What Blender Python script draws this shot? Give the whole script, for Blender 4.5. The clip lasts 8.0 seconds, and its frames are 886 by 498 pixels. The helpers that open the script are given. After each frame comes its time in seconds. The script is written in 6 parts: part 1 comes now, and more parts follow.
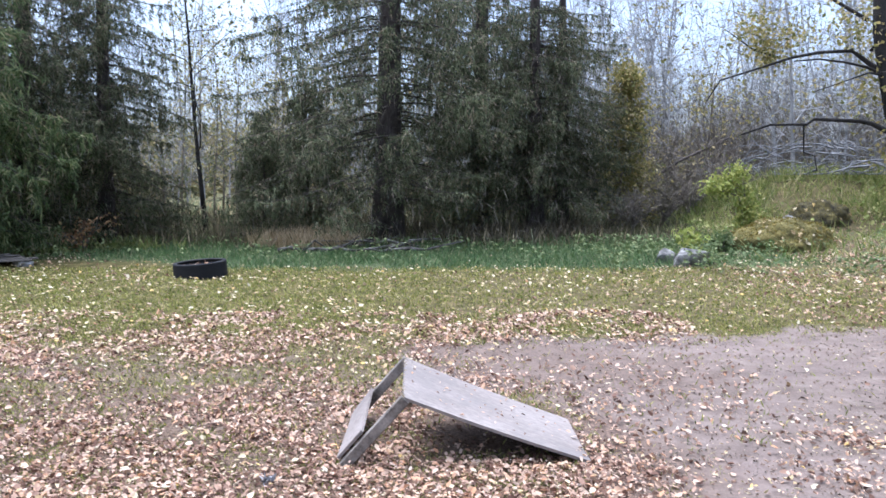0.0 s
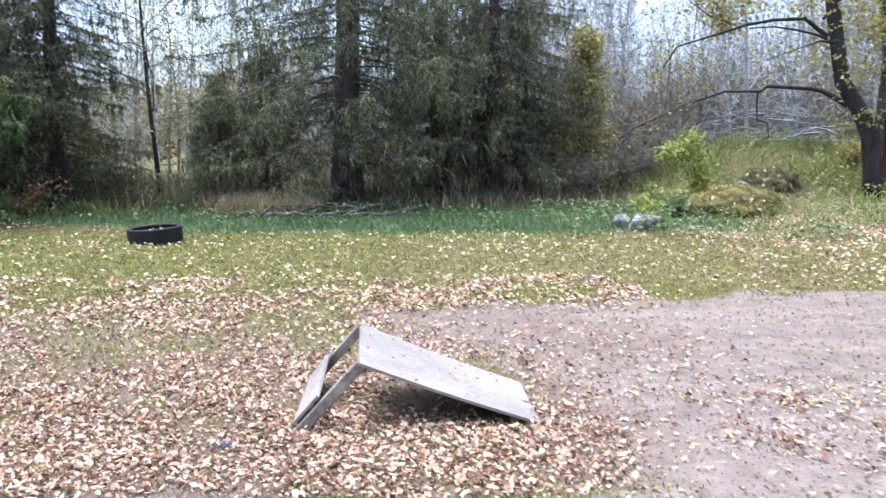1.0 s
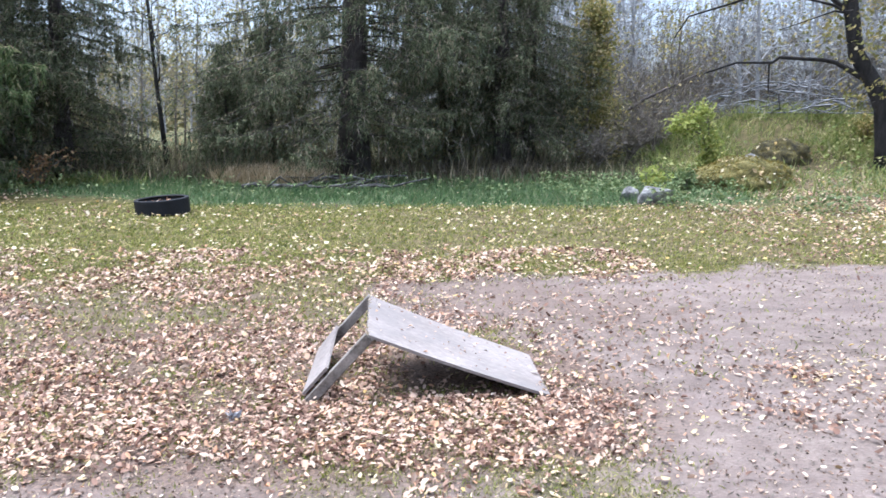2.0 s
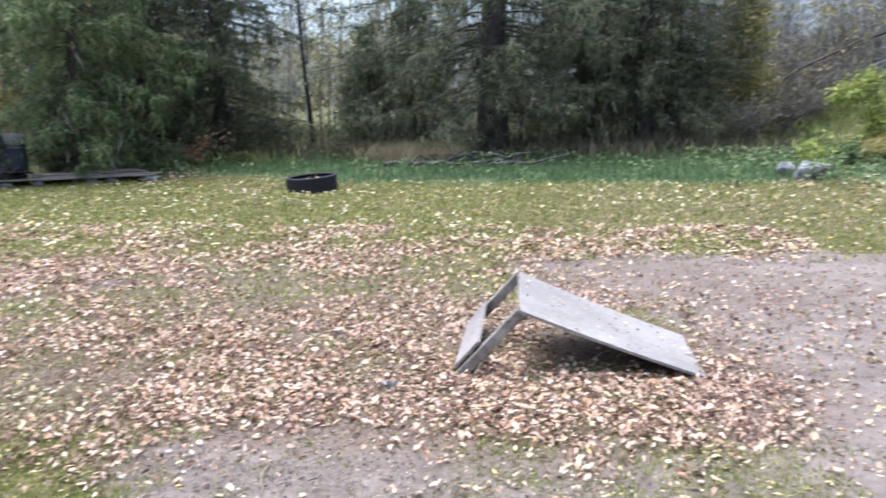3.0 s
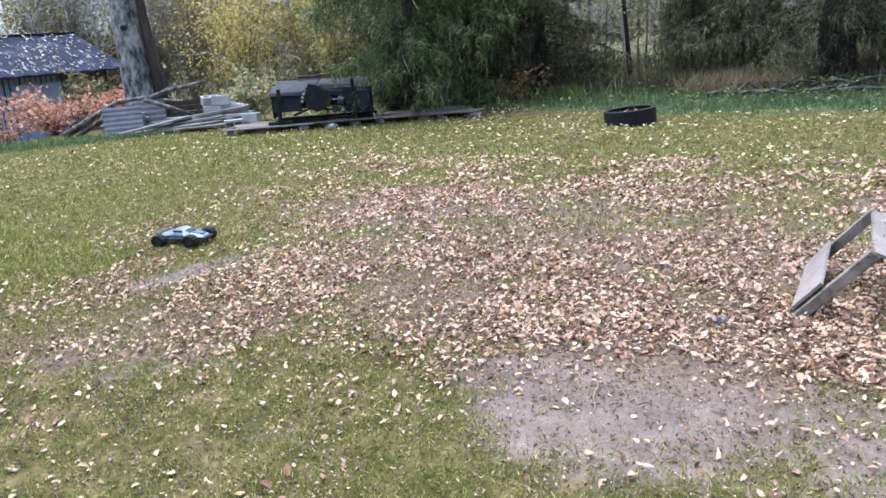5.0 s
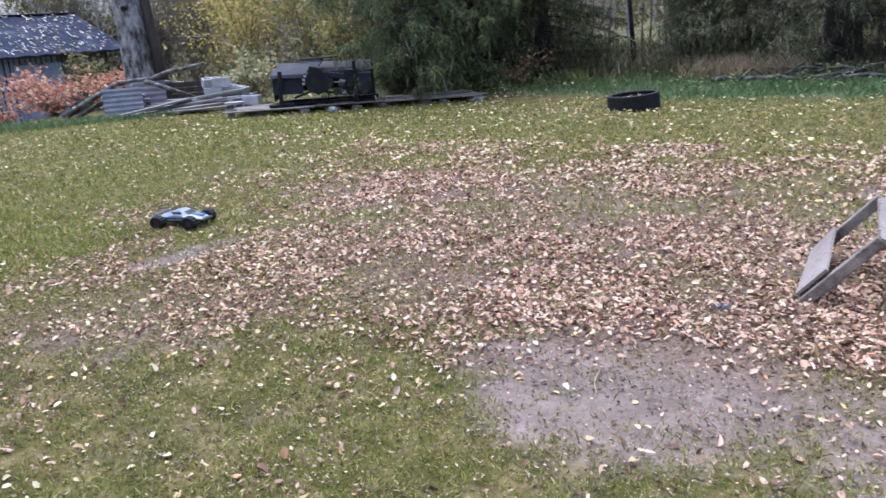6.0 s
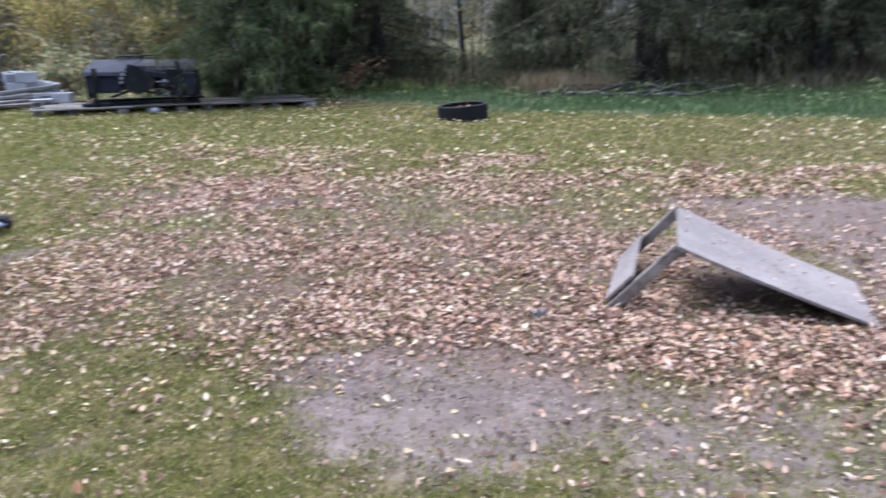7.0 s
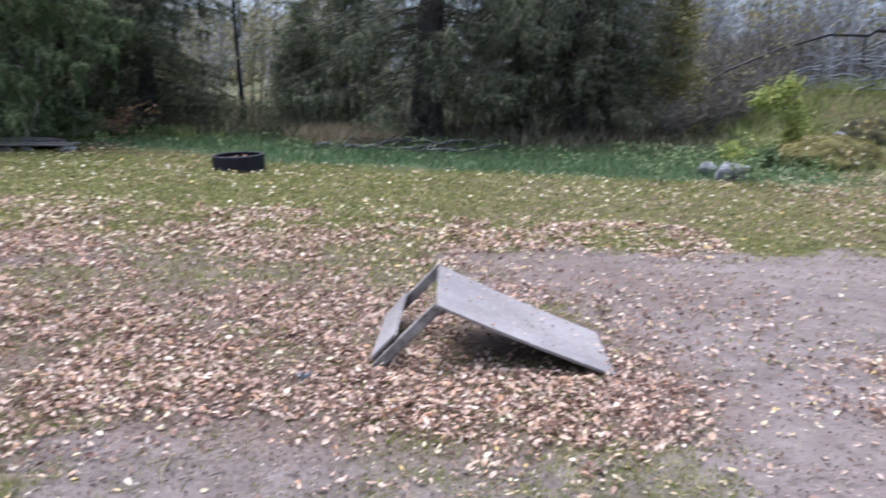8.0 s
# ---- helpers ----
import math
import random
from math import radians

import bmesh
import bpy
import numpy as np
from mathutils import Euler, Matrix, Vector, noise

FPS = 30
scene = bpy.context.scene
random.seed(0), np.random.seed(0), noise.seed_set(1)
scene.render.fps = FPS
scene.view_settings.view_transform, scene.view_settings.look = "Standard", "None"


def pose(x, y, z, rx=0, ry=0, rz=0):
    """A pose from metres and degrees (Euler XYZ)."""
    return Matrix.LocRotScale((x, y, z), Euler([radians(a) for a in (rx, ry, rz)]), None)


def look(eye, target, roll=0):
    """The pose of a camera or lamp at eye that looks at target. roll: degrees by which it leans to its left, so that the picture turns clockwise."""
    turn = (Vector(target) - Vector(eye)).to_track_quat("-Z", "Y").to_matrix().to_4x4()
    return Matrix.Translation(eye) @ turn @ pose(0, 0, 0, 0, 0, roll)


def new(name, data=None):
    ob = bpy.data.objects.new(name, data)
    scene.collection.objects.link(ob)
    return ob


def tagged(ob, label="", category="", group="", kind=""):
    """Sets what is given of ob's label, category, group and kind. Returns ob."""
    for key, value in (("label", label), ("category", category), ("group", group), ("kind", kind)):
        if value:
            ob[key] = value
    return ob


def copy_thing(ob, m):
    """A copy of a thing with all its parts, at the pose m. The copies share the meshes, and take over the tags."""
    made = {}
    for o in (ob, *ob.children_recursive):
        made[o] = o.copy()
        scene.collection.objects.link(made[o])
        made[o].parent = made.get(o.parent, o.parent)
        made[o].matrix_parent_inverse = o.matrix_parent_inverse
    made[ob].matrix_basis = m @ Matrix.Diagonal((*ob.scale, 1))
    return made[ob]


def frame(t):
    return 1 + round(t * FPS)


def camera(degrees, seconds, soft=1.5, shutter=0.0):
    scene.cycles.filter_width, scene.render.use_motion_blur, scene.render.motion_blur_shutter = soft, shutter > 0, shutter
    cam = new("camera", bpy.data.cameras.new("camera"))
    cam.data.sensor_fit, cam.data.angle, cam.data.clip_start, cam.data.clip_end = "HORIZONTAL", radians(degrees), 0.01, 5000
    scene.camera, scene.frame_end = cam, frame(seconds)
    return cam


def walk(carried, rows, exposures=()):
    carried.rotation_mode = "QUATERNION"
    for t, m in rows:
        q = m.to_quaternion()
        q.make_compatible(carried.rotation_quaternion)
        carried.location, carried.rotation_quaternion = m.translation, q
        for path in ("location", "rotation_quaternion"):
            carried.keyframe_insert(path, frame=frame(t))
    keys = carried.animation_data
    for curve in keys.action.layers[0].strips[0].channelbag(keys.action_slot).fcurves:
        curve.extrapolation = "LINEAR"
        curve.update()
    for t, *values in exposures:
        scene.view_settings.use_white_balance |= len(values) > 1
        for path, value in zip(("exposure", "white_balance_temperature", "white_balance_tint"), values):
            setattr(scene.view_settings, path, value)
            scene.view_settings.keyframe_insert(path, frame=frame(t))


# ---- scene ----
cam = camera(59.7, 8.0, soft=1.5, shutter=0.5)
# stops, kelvin and tint of the camera's own automatic exposure
EXPOSURES = [(0.0, 1.64, 5320, 11), (0.5, 1.84, 5320, 12), (1.0, 1.99, 5340, 9), (2.5, 1.77, 5330, 8), (3.2, 1.81, 5310, 5), (4.0, 1.95, 5310, 4), (4.5, 1.8, 5330, 5), (6.0, 1.36, 5260, 14), (8.0, 1.37, 5190, 12)]
PATH = [
    (0, (0.007, -0.022, 1.515), (0.007, 1.97, 1.333), 0.0),
    (0.5, (0.026, -0.008, 1.521), (0.074, 1.979, 1.294), 0.1),
    (1, (0.04, -0.071, 1.541), (0.142, 1.907, 1.267), 0.3),
    (1.2, (0.051, -0.119, 1.557), (0.173, 1.856, 1.266), 0.4),
    (2.3, (0.004, -0.017, 1.526), (0.033, 1.949, 1.161), 0.4),
    (2.5, (-0.013, -0.018, 1.529), (-0.057, 1.946, 1.15), -0.1),
    (3, (-0.078, -0.056, 1.528), (-0.335, 1.886, 1.127), -0.9),
    (3.5, (-0.099, -0.079, 1.534), (-0.587, 1.813, 1.104), -2.3),
    (4, (-0.162, -0.124, 1.535), (-0.864, 1.691, 1.076), -3.2),
    (4.5, (-0.177, -0.169, 1.533), (-1.084, 1.544, 1.041), -4.3),
    (4.7, (-0.153, -0.207, 1.546), (-1.118, 1.471, 1.043), -5.0),
    (5.8, (-0.187, -0.161, 1.512), (-1.195, 1.474, 0.953), -4.3),
    (6, (-0.18, -0.163, 1.515), (-1.169, 1.482, 0.951), -4.2),
    (6.5, (-0.178, -0.097, 1.505), (-1.045, 1.612, 0.931), -3.5),
    (7, (-0.135, -0.072, 1.51), (-0.744, 1.747, 0.944), -1.1),
    (7.5, (-0.068, -0.067, 1.557), (-0.4, 1.838, 1.047), 1.0),
    (8, (-0.013, -0.024, 1.58), (-0.094, 1.925, 1.138), 2.3),
]
walk(cam, [(t, look(eye, target, roll)) for t, eye, target, roll in PATH], EXPOSURES)

# ---- light ----
world = bpy.data.worlds.new("sky")
scene.world = world
world.use_nodes = True
wn = world.node_tree.nodes
sky = wn.new("ShaderNodeTexSky")
sky.sky_type = "NISHITA"
sky.sun_disc = False
SUN_EL, SUN_ROT = radians(78), radians(290)
sky.sun_elevation, sky.sun_rotation = SUN_EL, SUN_ROT
sky.air_density, sky.dust_density, sky.ozone_density = 0.8, 5.0, 0.5
wn["Background"].inputs["Strength"].default_value = 0.145
thin_cloud = wn.new("ShaderNodeHueSaturation")
thin_cloud.inputs["Saturation"].default_value = 0.7
world.node_tree.links.new(sky.outputs["Color"], thin_cloud.inputs["Color"])
world.node_tree.links.new(thin_cloud.outputs["Color"], wn["Background"].inputs["Color"])
sun = new("sun", bpy.data.lights.new("sun", "SUN"))
sun.data.energy, sun.data.angle, sun.data.color = 1.35, radians(60), (1.0, 0.97, 0.94)
sun_way = Vector((math.sin(SUN_ROT) * math.cos(SUN_EL), math.cos(SUN_ROT) * math.cos(SUN_EL), math.sin(SUN_EL)))
sun.matrix_world = look(sun_way * 60, (0, 0, 0))

# ---- materials ----


def nodes_of(name):
    m = bpy.data.materials.new(name)
    m.use_nodes = True
    t = m.node_tree
    return m, t, t.nodes["Principled BSDF"]


def tex_noise(t, scale, detail=4.0, rough=0.6, vec=None, stretch=None):
    n = t.nodes.new("ShaderNodeTexNoise")
    n.inputs["Scale"].default_value = scale
    n.inputs["Detail"].default_value = detail
    n.inputs["Roughness"].default_value = rough
    if stretch:
        mp = t.nodes.new("ShaderNodeMapping")
        mp.inputs["Scale"].default_value = stretch
        t.links.new(vec, mp.inputs["Vector"])
        vec = mp.outputs["Vector"]
    if vec is not None:
        t.links.new(vec, n.inputs["Vector"])
    return n.outputs["Fac"]


def ramp(t, fac, stops):
    n = t.nodes.new("ShaderNodeValToRGB")
    e = n.color_ramp.elements
    while len(e) < len(stops):
        e.new(0.5)
    for el, (p, c) in zip(e, stops):
        el.position, el.color = p, (*c, 1)
    t.links.new(fac, n.inputs["Fac"])
    return n.outputs["Color"]


def blend(t, fac, a, b, mode="MIX"):
    n = t.nodes.new("ShaderNodeMix")
    n.data_type, n.blend_type = "RGBA", mode
    for sock, v in ((n.inputs[0], fac), (n.inputs[6], a), (n.inputs[7], b)):
        if hasattr(v, "links"):
            t.links.new(v, sock)
        elif isinstance(v, (int, float)):
            sock.default_value = v
        else:
            sock.default_value = (*v, 1)
    return n.outputs[2]


def maths(t, op, a, b=0.0, clamp=False):
    n = t.nodes.new("ShaderNodeMath")
    n.operation, n.use_clamp = op, clamp
    for sock, v in zip(n.inputs, (a, b)):
        if hasattr(v, "links"):
            t.links.new(v, sock)
        else:
            sock.default_value = v
    return n.outputs[0]


def bump(t, bsdf, height, strength=0.4, distance=0.01):
    n = t.nodes.new("ShaderNodeBump")
    n.inputs["Strength"].default_value = strength
    n.inputs["Distance"].default_value = distance
    t.links.new(height, n.inputs["Height"])
    t.links.new(n.outputs["Normal"], bsdf.inputs["Normal"])


def coords(t):
    return t.nodes.new("ShaderNodeTexCoord").outputs["Object"]


def surface(name, stops, scale=6.0, fine=60.0, rough=0.8, metal=0.0, relief=0.4, depth=0.01, stain=None, stretch=None, spec=0.3):
    """A surface with coarse variation over the stops, fine grain and an optional stain colour."""
    m, t, b = nodes_of(name)
    co = coords(t)
    col = ramp(t, tex_noise(t, scale, 5, 0.65, co, stretch), stops)
    grain = tex_noise(t, fine, 3, 0.6, co, stretch)
    col = blend(t, 0.35, col, ramp(t, grain, [(0.3, (0.25,) * 3), (0.7, (0.85,) * 3)]), "OVERLAY")
    if stain:
        s = maths(t, "MULTIPLY", maths(t, "SUBTRACT", tex_noise(t, scale * 0.37 + 0.3, 6, 0.7, co), 0.52, True), 5.0, True)
        col = blend(t, s, col, stain)
    t.links.new(col, b.inputs["Base Color"])
    b.inputs["Roughness"].default_value, b.inputs["Metallic"].default_value = rough, metal
    b.inputs["Specular IOR Level"].default_value = spec
    if relief:
        bump(t, b, grain, relief, depth)
    return m


def leafy(name, stops, translucent=0.35, rough=0.6, tint_scale=0.5, tint=(0.5, 0.5, 0.5)):
    """Leaf material: each piece has its own colour out of the stops, with slow drift over the plant."""
    m, t, b = nodes_of(name)
    geo = t.nodes.new("ShaderNodeNewGeometry")
    co = coords(t)
    col = ramp(t, geo.outputs["Random Per Island"], stops)
    col = blend(t, maths(t, "MULTIPLY", tex_noise(t, tint_scale, 3, 0.6, co), 0.7), col, tint, "OVERLAY")
    t.links.new(col, b.inputs["Base Color"])
    b.inputs["Roughness"].default_value = rough
    b.inputs["Specular IOR Level"].default_value = 0.25
    tr = t.nodes.new("ShaderNodeBsdfTranslucent")
    t.links.new(col, tr.inputs["Color"])
    mx = t.nodes.new("ShaderNodeMixShader")
    mx.inputs[0].default_value = translucent
    t.links.new(b.outputs[0], mx.inputs[1])
    t.links.new(tr.outputs[0], mx.inputs[2])
    t.links.new(mx.outputs[0], t.nodes["Material Output"].inputs["Surface"])
    return m


def ground_material():
    m, t, b = nodes_of("yard_ground")
    co = coords(t)

    def attr(name):
        n = t.nodes.new("ShaderNodeAttribute")
        n.attribute_name = name
        return n.outputs["Fac"]
    big = tex_noise(t, 0.8, 6, 0.65, co)
    mid = tex_noise(t, 5.0, 6, 0.7, co)
    fine = tex_noise(t, 45.0, 4, 0.7, co)
    speck = tex_noise(t, 160.0, 2, 0.6, co)
    turf = ramp(t, mid, [(0.3, (0.03, 0.03, 0.009)), (0.48, (0.066, 0.06, 0.018)), (0.6, (0.12, 0.095, 0.04)), (0.75, (0.2, 0.16, 0.09))])
    lush = ramp(t, mid, [(0.3, (0.03, 0.045, 0.02)), (0.7, (0.08, 0.1, 0.045))])
    soil = ramp(t, mid, [(0.3, (0.112, 0.086, 0.072)), (0.55, (0.172, 0.137, 0.117)), (0.75, (0.228, 0.186, 0.16))])
    soil = blend(t, maths(t, "MULTIPLY", maths(t, "SUBTRACT", big, 0.5, True), 4.0, True), soil, (0.16, 0.126, 0.112))
    rut = tex_noise(t, 1.3, 5, 0.7, co, (0.18, 1.6, 1.0))
    soil = blend(t, 0.5, soil, ramp(t, rut, [(0.35, (0.3, 0.29, 0.28)), (0.65, (0.66, 0.65, 0.64))]), "OVERLAY")
    soil = blend(t, 0.25, soil, ramp(t, speck, [(0.3, (0.2,) * 3), (0.7, (0.8,) * 3)]), "OVERLAY")
    # dark leaf humus; its darkness also stands for shade under the ramp
    litter_and_shade = ramp(t, fine, [(0.35, (0.042, 0.028, 0.02)), (0.6, (0.16, 0.11, 0.083))])
    edge = maths(t, "ADD", attr("dirt"), maths(t, "MULTIPLY", maths(t, "SUBTRACT", tex_noise(t, 9.0, 8, 0.85, co), 0.5), 2.0))
    edge = maths(t, "MULTIPLY", maths(t, "SUBTRACT", edge, 0.1, True), 2.0, True)
    col = blend(t, attr("lush"), turf, lush)
    col = blend(t, edge, col, soil)
    lit = maths(t, "MULTIPLY", maths(t, "SUBTRACT", maths(t, "ADD", attr("litter_and_shade"), maths(t, "MULTIPLY", fine, 0.6)), 0.55, True), 2.0, True)
    col = blend(t, maths(t, "MULTIPLY", lit, 0.8), col, litter_and_shade)
    col = blend(t, 0.3, col, ramp(t, fine, [(0.3, (0.2,) * 3), (0.7, (0.85,) * 3)]), "OVERLAY")
    t.links.new(col, b.inputs["Base Color"])
    b.inputs["Roughness"].default_value = 0.95
    b.inputs["Specular IOR Level"].default_value = 0.1
    bump(t, b, maths(t, "ADD", fine, maths(t, "MULTIPLY", speck, 0.4)), 0.6, 0.012)
    return m


M_GROUND = ground_material()
M_GRASS = leafy("lawn_grass", [(0.0, (0.07, 0.09, 0.015)), (0.3, (0.165, 0.19, 0.034)), (0.6, (0.275, 0.276, 0.06)), (0.8, (0.37, 0.34, 0.11)), (1.0, (0.48, 0.415, 0.205))], 0.3)
M_LUSH = leafy("long_grass", [(0.0, (0.05, 0.09, 0.035)), (0.5, (0.1, 0.165, 0.06)), (0.85, (0.16, 0.21, 0.085)), (1.0, (0.28, 0.27, 0.15))], 0.3)
M_DRY = leafy("dry_grass", [(0.0, (0.05, 0.06, 0.025)), (0.4, (0.1, 0.1, 0.045)), (0.75, (0.18, 0.145, 0.08)), (1.0, (0.34, 0.28, 0.17))], 0.3)
M_HERB = leafy("weed_leaf", [(0.0, (0.07, 0.105, 0.038)), (0.6, (0.14, 0.18, 0.068)), (1.0, (0.27, 0.3, 0.14))], 0.35)
M_STRAW = leafy("straw_grass", [(0.0, (0.2, 0.15, 0.08)), (0.5, (0.38, 0.3, 0.18)), (1.0, (0.55, 0.45, 0.3))], 0.35)
M_BANK = leafy("bank_grass", [(0.0, (0.1, 0.145, 0.035)), (0.5, (0.23, 0.265, 0.07)), (0.85, (0.36, 0.34, 0.13)), (1.0, (0.46, 0.4, 0.22))], 0.3)
M_BRUSH = leafy("dry_brush", [(0.0, (0.05, 0.042, 0.028)), (0.5, (0.105, 0.086, 0.055)), (0.85, (0.18, 0.145, 0.095)), (1.0, (0.32, 0.26, 0.17))], 0.25)
M_PALE = leafy("pale_fallen_leaf", [(0.0, (0.3, 0.2, 0.1)), (0.25, (0.44, 0.33, 0.18)), (0.55, (0.58, 0.485, 0.3)), (0.85, (0.63, 0.555, 0.405)), (0.95, (0.52, 0.36, 0.13)), (1.0, (0.6, 0.42, 0.14))], 0.15, 0.7, 2.0)
M_BROWN = leafy("brown_fallen_leaf", [(0.0, (0.07, 0.038, 0.025)), (0.28, (0.2, 0.112, 0.078)), (0.5, (0.425, 0.282, 0.2)), (0.72, (0.6, 0.452, 0.342)), (0.86, (0.54, 0.3, 0.165)), (1.0, (0.63, 0.52, 0.425))], 0.2, 0.7, 2.0)
M_CRUMB = leafy("crumbled_leaf", [(0.0, (0.06, 0.038, 0.025)), (0.5, (0.19, 0.13, 0.09)), (0.85, (0.34, 0.25, 0.18)), (1.0, (0.5, 0.4, 0.29))], 0.15, 0.7, 2.0)
M_NEEDLE = leafy("spruce_needles", [(0.0, (0.024, 0.03, 0.017)), (0.35, (0.066, 0.08, 0.039)), (0.62, (0.128, 0.146, 0.072)), (0.78, (0.215, 0.222, 0.125)), (0.92, (0.2, 0.15, 0.1)), (1.0, (0.32, 0.26, 0.185))], 0.4, 0.7, 0.7)
M_YOUNG = leafy("young_spruce_needles", [(0.0, (0.042, 0.068, 0.026)), (0.35, (0.103, 0.147, 0.056)), (0.65, (0.185, 0.228, 0.096)), (0.88, (0.27, 0.285, 0.13)), (1.0, (0.33, 0.25, 0.165))], 0.45, 0.7, 0.7)
M_BARK = surface("spruce_bark", [(0.3, (0.026, 0.021, 0.018)), (0.7, (0.085, 0.07, 0.061))], 5, 40, 0.95, 0, 0.8, 0.03, stretch=(1, 1, 0.3))
M_OLDBARK = surface("old_dark_bark", [(0.3, (0.01, 0.009, 0.008)), (0.7, (0.038, 0.033, 0.03))], 6, 40, 0.95, 0, 0.9, 0.03, stretch=(1, 1, 0.3))
M_ASPEN = surface("grey_bark", [(0.38, (0.035, 0.032, 0.03)), (0.47, (0.16, 0.155, 0.15)), (0.6, (0.36, 0.352, 0.345))], 6.0, 28, 0.9, 0, 1.0, 0.05, stain=(0.13, 0.125, 0.1), stretch=(1, 1, 0.45))
M_TWIG = surface("dark_twig", [(0.3, (0.08, 0.067, 0.053)), (0.7, (0.21, 0.18, 0.145))], 4, 30, 0.95, 0, 0.3)
M_BIRCH = surface("far_stem", [(0.3, (0.19, 0.185, 0.18)), (0.7, (0.4, 0.39, 0.38))], 2, 20, 0.9, 0, 0.2)
M_DEADWOOD = surface("silver_deadwood", [(0.3, (0.08, 0.08, 0.084)), (0.7, (0.25, 0.252, 0.258))], 4, 40, 0.9, 0, 0.4)
M_YELLOW = leafy("yellow_leaf", [(0.0, (0.14, 0.15, 0.045)), (0.5, (0.3, 0.265, 0.085)), (0.85, (0.42, 0.33, 0.13)), (1.0, (0.5, 0.43, 0.26))], 0.45)
M_OLIVE = leafy("olive_leaf", [(0.0, (0.075, 0.085, 0.036)), (0.5, (0.18, 0.172, 0.075)), (1.0, (0.33, 0.26, 0.13))], 0.4)
M_GOLD = leafy("golden_leaf", [(0.0, (0.2, 0.2, 0.055)), (0.4, (0.42, 0.37, 0.1)), (0.75, (0.6, 0.5, 0.17)), (0.9, (0.58, 0.4, 0.15)), (1.0, (0.66, 0.6, 0.38))], 0.5)
M_PALEGREEN = leafy("pale_green_leaf", [(0.0, (0.2, 0.22, 0.11)), (0.5, (0.36, 0.37, 0.21)), (0.85, (0.5, 0.44, 0.24)), (1.0, (0.56, 0.33, 0.18))], 0.4)
M_LIME = leafy("yellow_green_leaf", [(0.0, (0.17, 0.21, 0.045)), (0.5, (0.3, 0.34, 0.08)), (1.0, (0.43, 0.41, 0.13))], 0.5)
M_SALMON = leafy("orange_red_leaf", [(0.0, (0.26, 0.11, 0.07)), (0.5, (0.52, 0.25, 0.16)), (0.8, (0.64, 0.4, 0.27)), (1.0, (0.68, 0.54, 0.42))], 0.4)
M_RUST = leafy("rust_leaf", [(0.0, (0.14, 0.08, 0.045)), (0.5, (0.3, 0.17, 0.08)), (1.0, (0.42, 0.29, 0.13))], 0.4)
M_PLY = surface("weathered_plywood", [(0.25, (0.155, 0.13, 0.114)), (0.5, (0.222, 0.19, 0.17)), (0.8, (0.285, 0.249, 0.226))], 3, 50, 0.8, 0, 0.3, 0.004, stain=(0.17, 0.15, 0.14), stretch=(0.35, 1, 1))
M_BATTEN = surface("weathered_batten", [(0.32, (0.06, 0.05, 0.042)), (0.45, (0.17, 0.148, 0.126)), (0.7, (0.31, 0.275, 0.24))], 9, 70, 0.85, 0, 0.4, 0.006, stain=(0.2, 0.18, 0.15))
M_RUBBER = surface("black_rubber", [(0.3, (0.005, 0.005, 0.006)), (0.7, (0.013, 0.013, 0.015))], 8, 80, 0.75, 0, 0.3)
M_TUFT = leafy("moss_tufts", [(0.0, (0.085, 0.072, 0.016)), (0.5, (0.2, 0.165, 0.036)), (0.85, (0.28, 0.22, 0.055)), (1.0, (0.34, 0.26, 0.11))], 0.3)
M_MOSS = surface("moss", [(0.3, (0.05, 0.045, 0.017)), (0.5, (0.14, 0.12, 0.04)), (0.7, (0.24, 0.195, 0.07))], 7, 70, 0.95, 0, 0.9, 0.03)
M_DARKMOSS = surface("dark_moss", [(0.35, (0.025, 0.022, 0.016)), (0.5, (0.075, 0.064, 0.03)), (0.65, (0.17, 0.14, 0.05))], 5, 60, 0.95, 0, 0.9, 0.03)
M_STONE = surface("grey_stone", [(0.34, (0.06, 0.056, 0.052)), (0.5, (0.17, 0.163, 0.154)), (0.64, (0.32, 0.312, 0.296))], 7, 50, 0.9, 0, 0.9, 0.03, stain=(0.14, 0.14, 0.085))
M_GRAVEL = surface("brown_gravel", [(0.3, (0.09, 0.074, 0.064)), (0.7, (0.24, 0.203, 0.182))], 5, 50, 0.95, 0, 0.5, 0.004)
M_IRON = surface("dark_painted_iron", [(0.3, (0.004, 0.0045, 0.006)), (0.7, (0.011, 0.012, 0.016))], 5, 60, 0.6, 0.0, 0.3, 0.004, stain=(0.06, 0.045, 0.035))
M_PANEL = surface("blue_grey_panel", [(0.3, (0.01, 0.012, 0.02)), (0.7, (0.024, 0.028, 0.043))], 4, 50, 0.7, 0.0, 0.2, 0.004, stain=(0.035, 0.03, 0.028))
M_PLANK = surface("grey_plank", [(0.3, (0.12, 0.114, 0.106)), (0.7, (0.27, 0.26, 0.243))], 4, 50, 0.85, 0, 0.4, 0.006, stain=(0.16, 0.15, 0.12), stretch=(0.2, 1, 1))
M_DARKPLANK = surface("damp_plank", [(0.3, (0.08, 0.068, 0.056)), (0.7, (0.2, 0.175, 0.15))], 4, 50, 0.85, 0, 0.4, 0.006, stretch=(0.2, 1, 1))
M_BLOCK = surface("concrete_block", [(0.3, (0.28, 0.28, 0.29)), (0.7, (0.45, 0.45, 0.46))], 6, 60, 0.95, 0, 0.5, 0.006)
M_ZINC = surface("corrugated_sheet", [(0.3, (0.1, 0.108, 0.125)), (0.7, (0.21, 0.22, 0.245))], 3, 40, 0.55, 0.3, 0.2, 0.004, stain=(0.16, 0.15, 0.14))
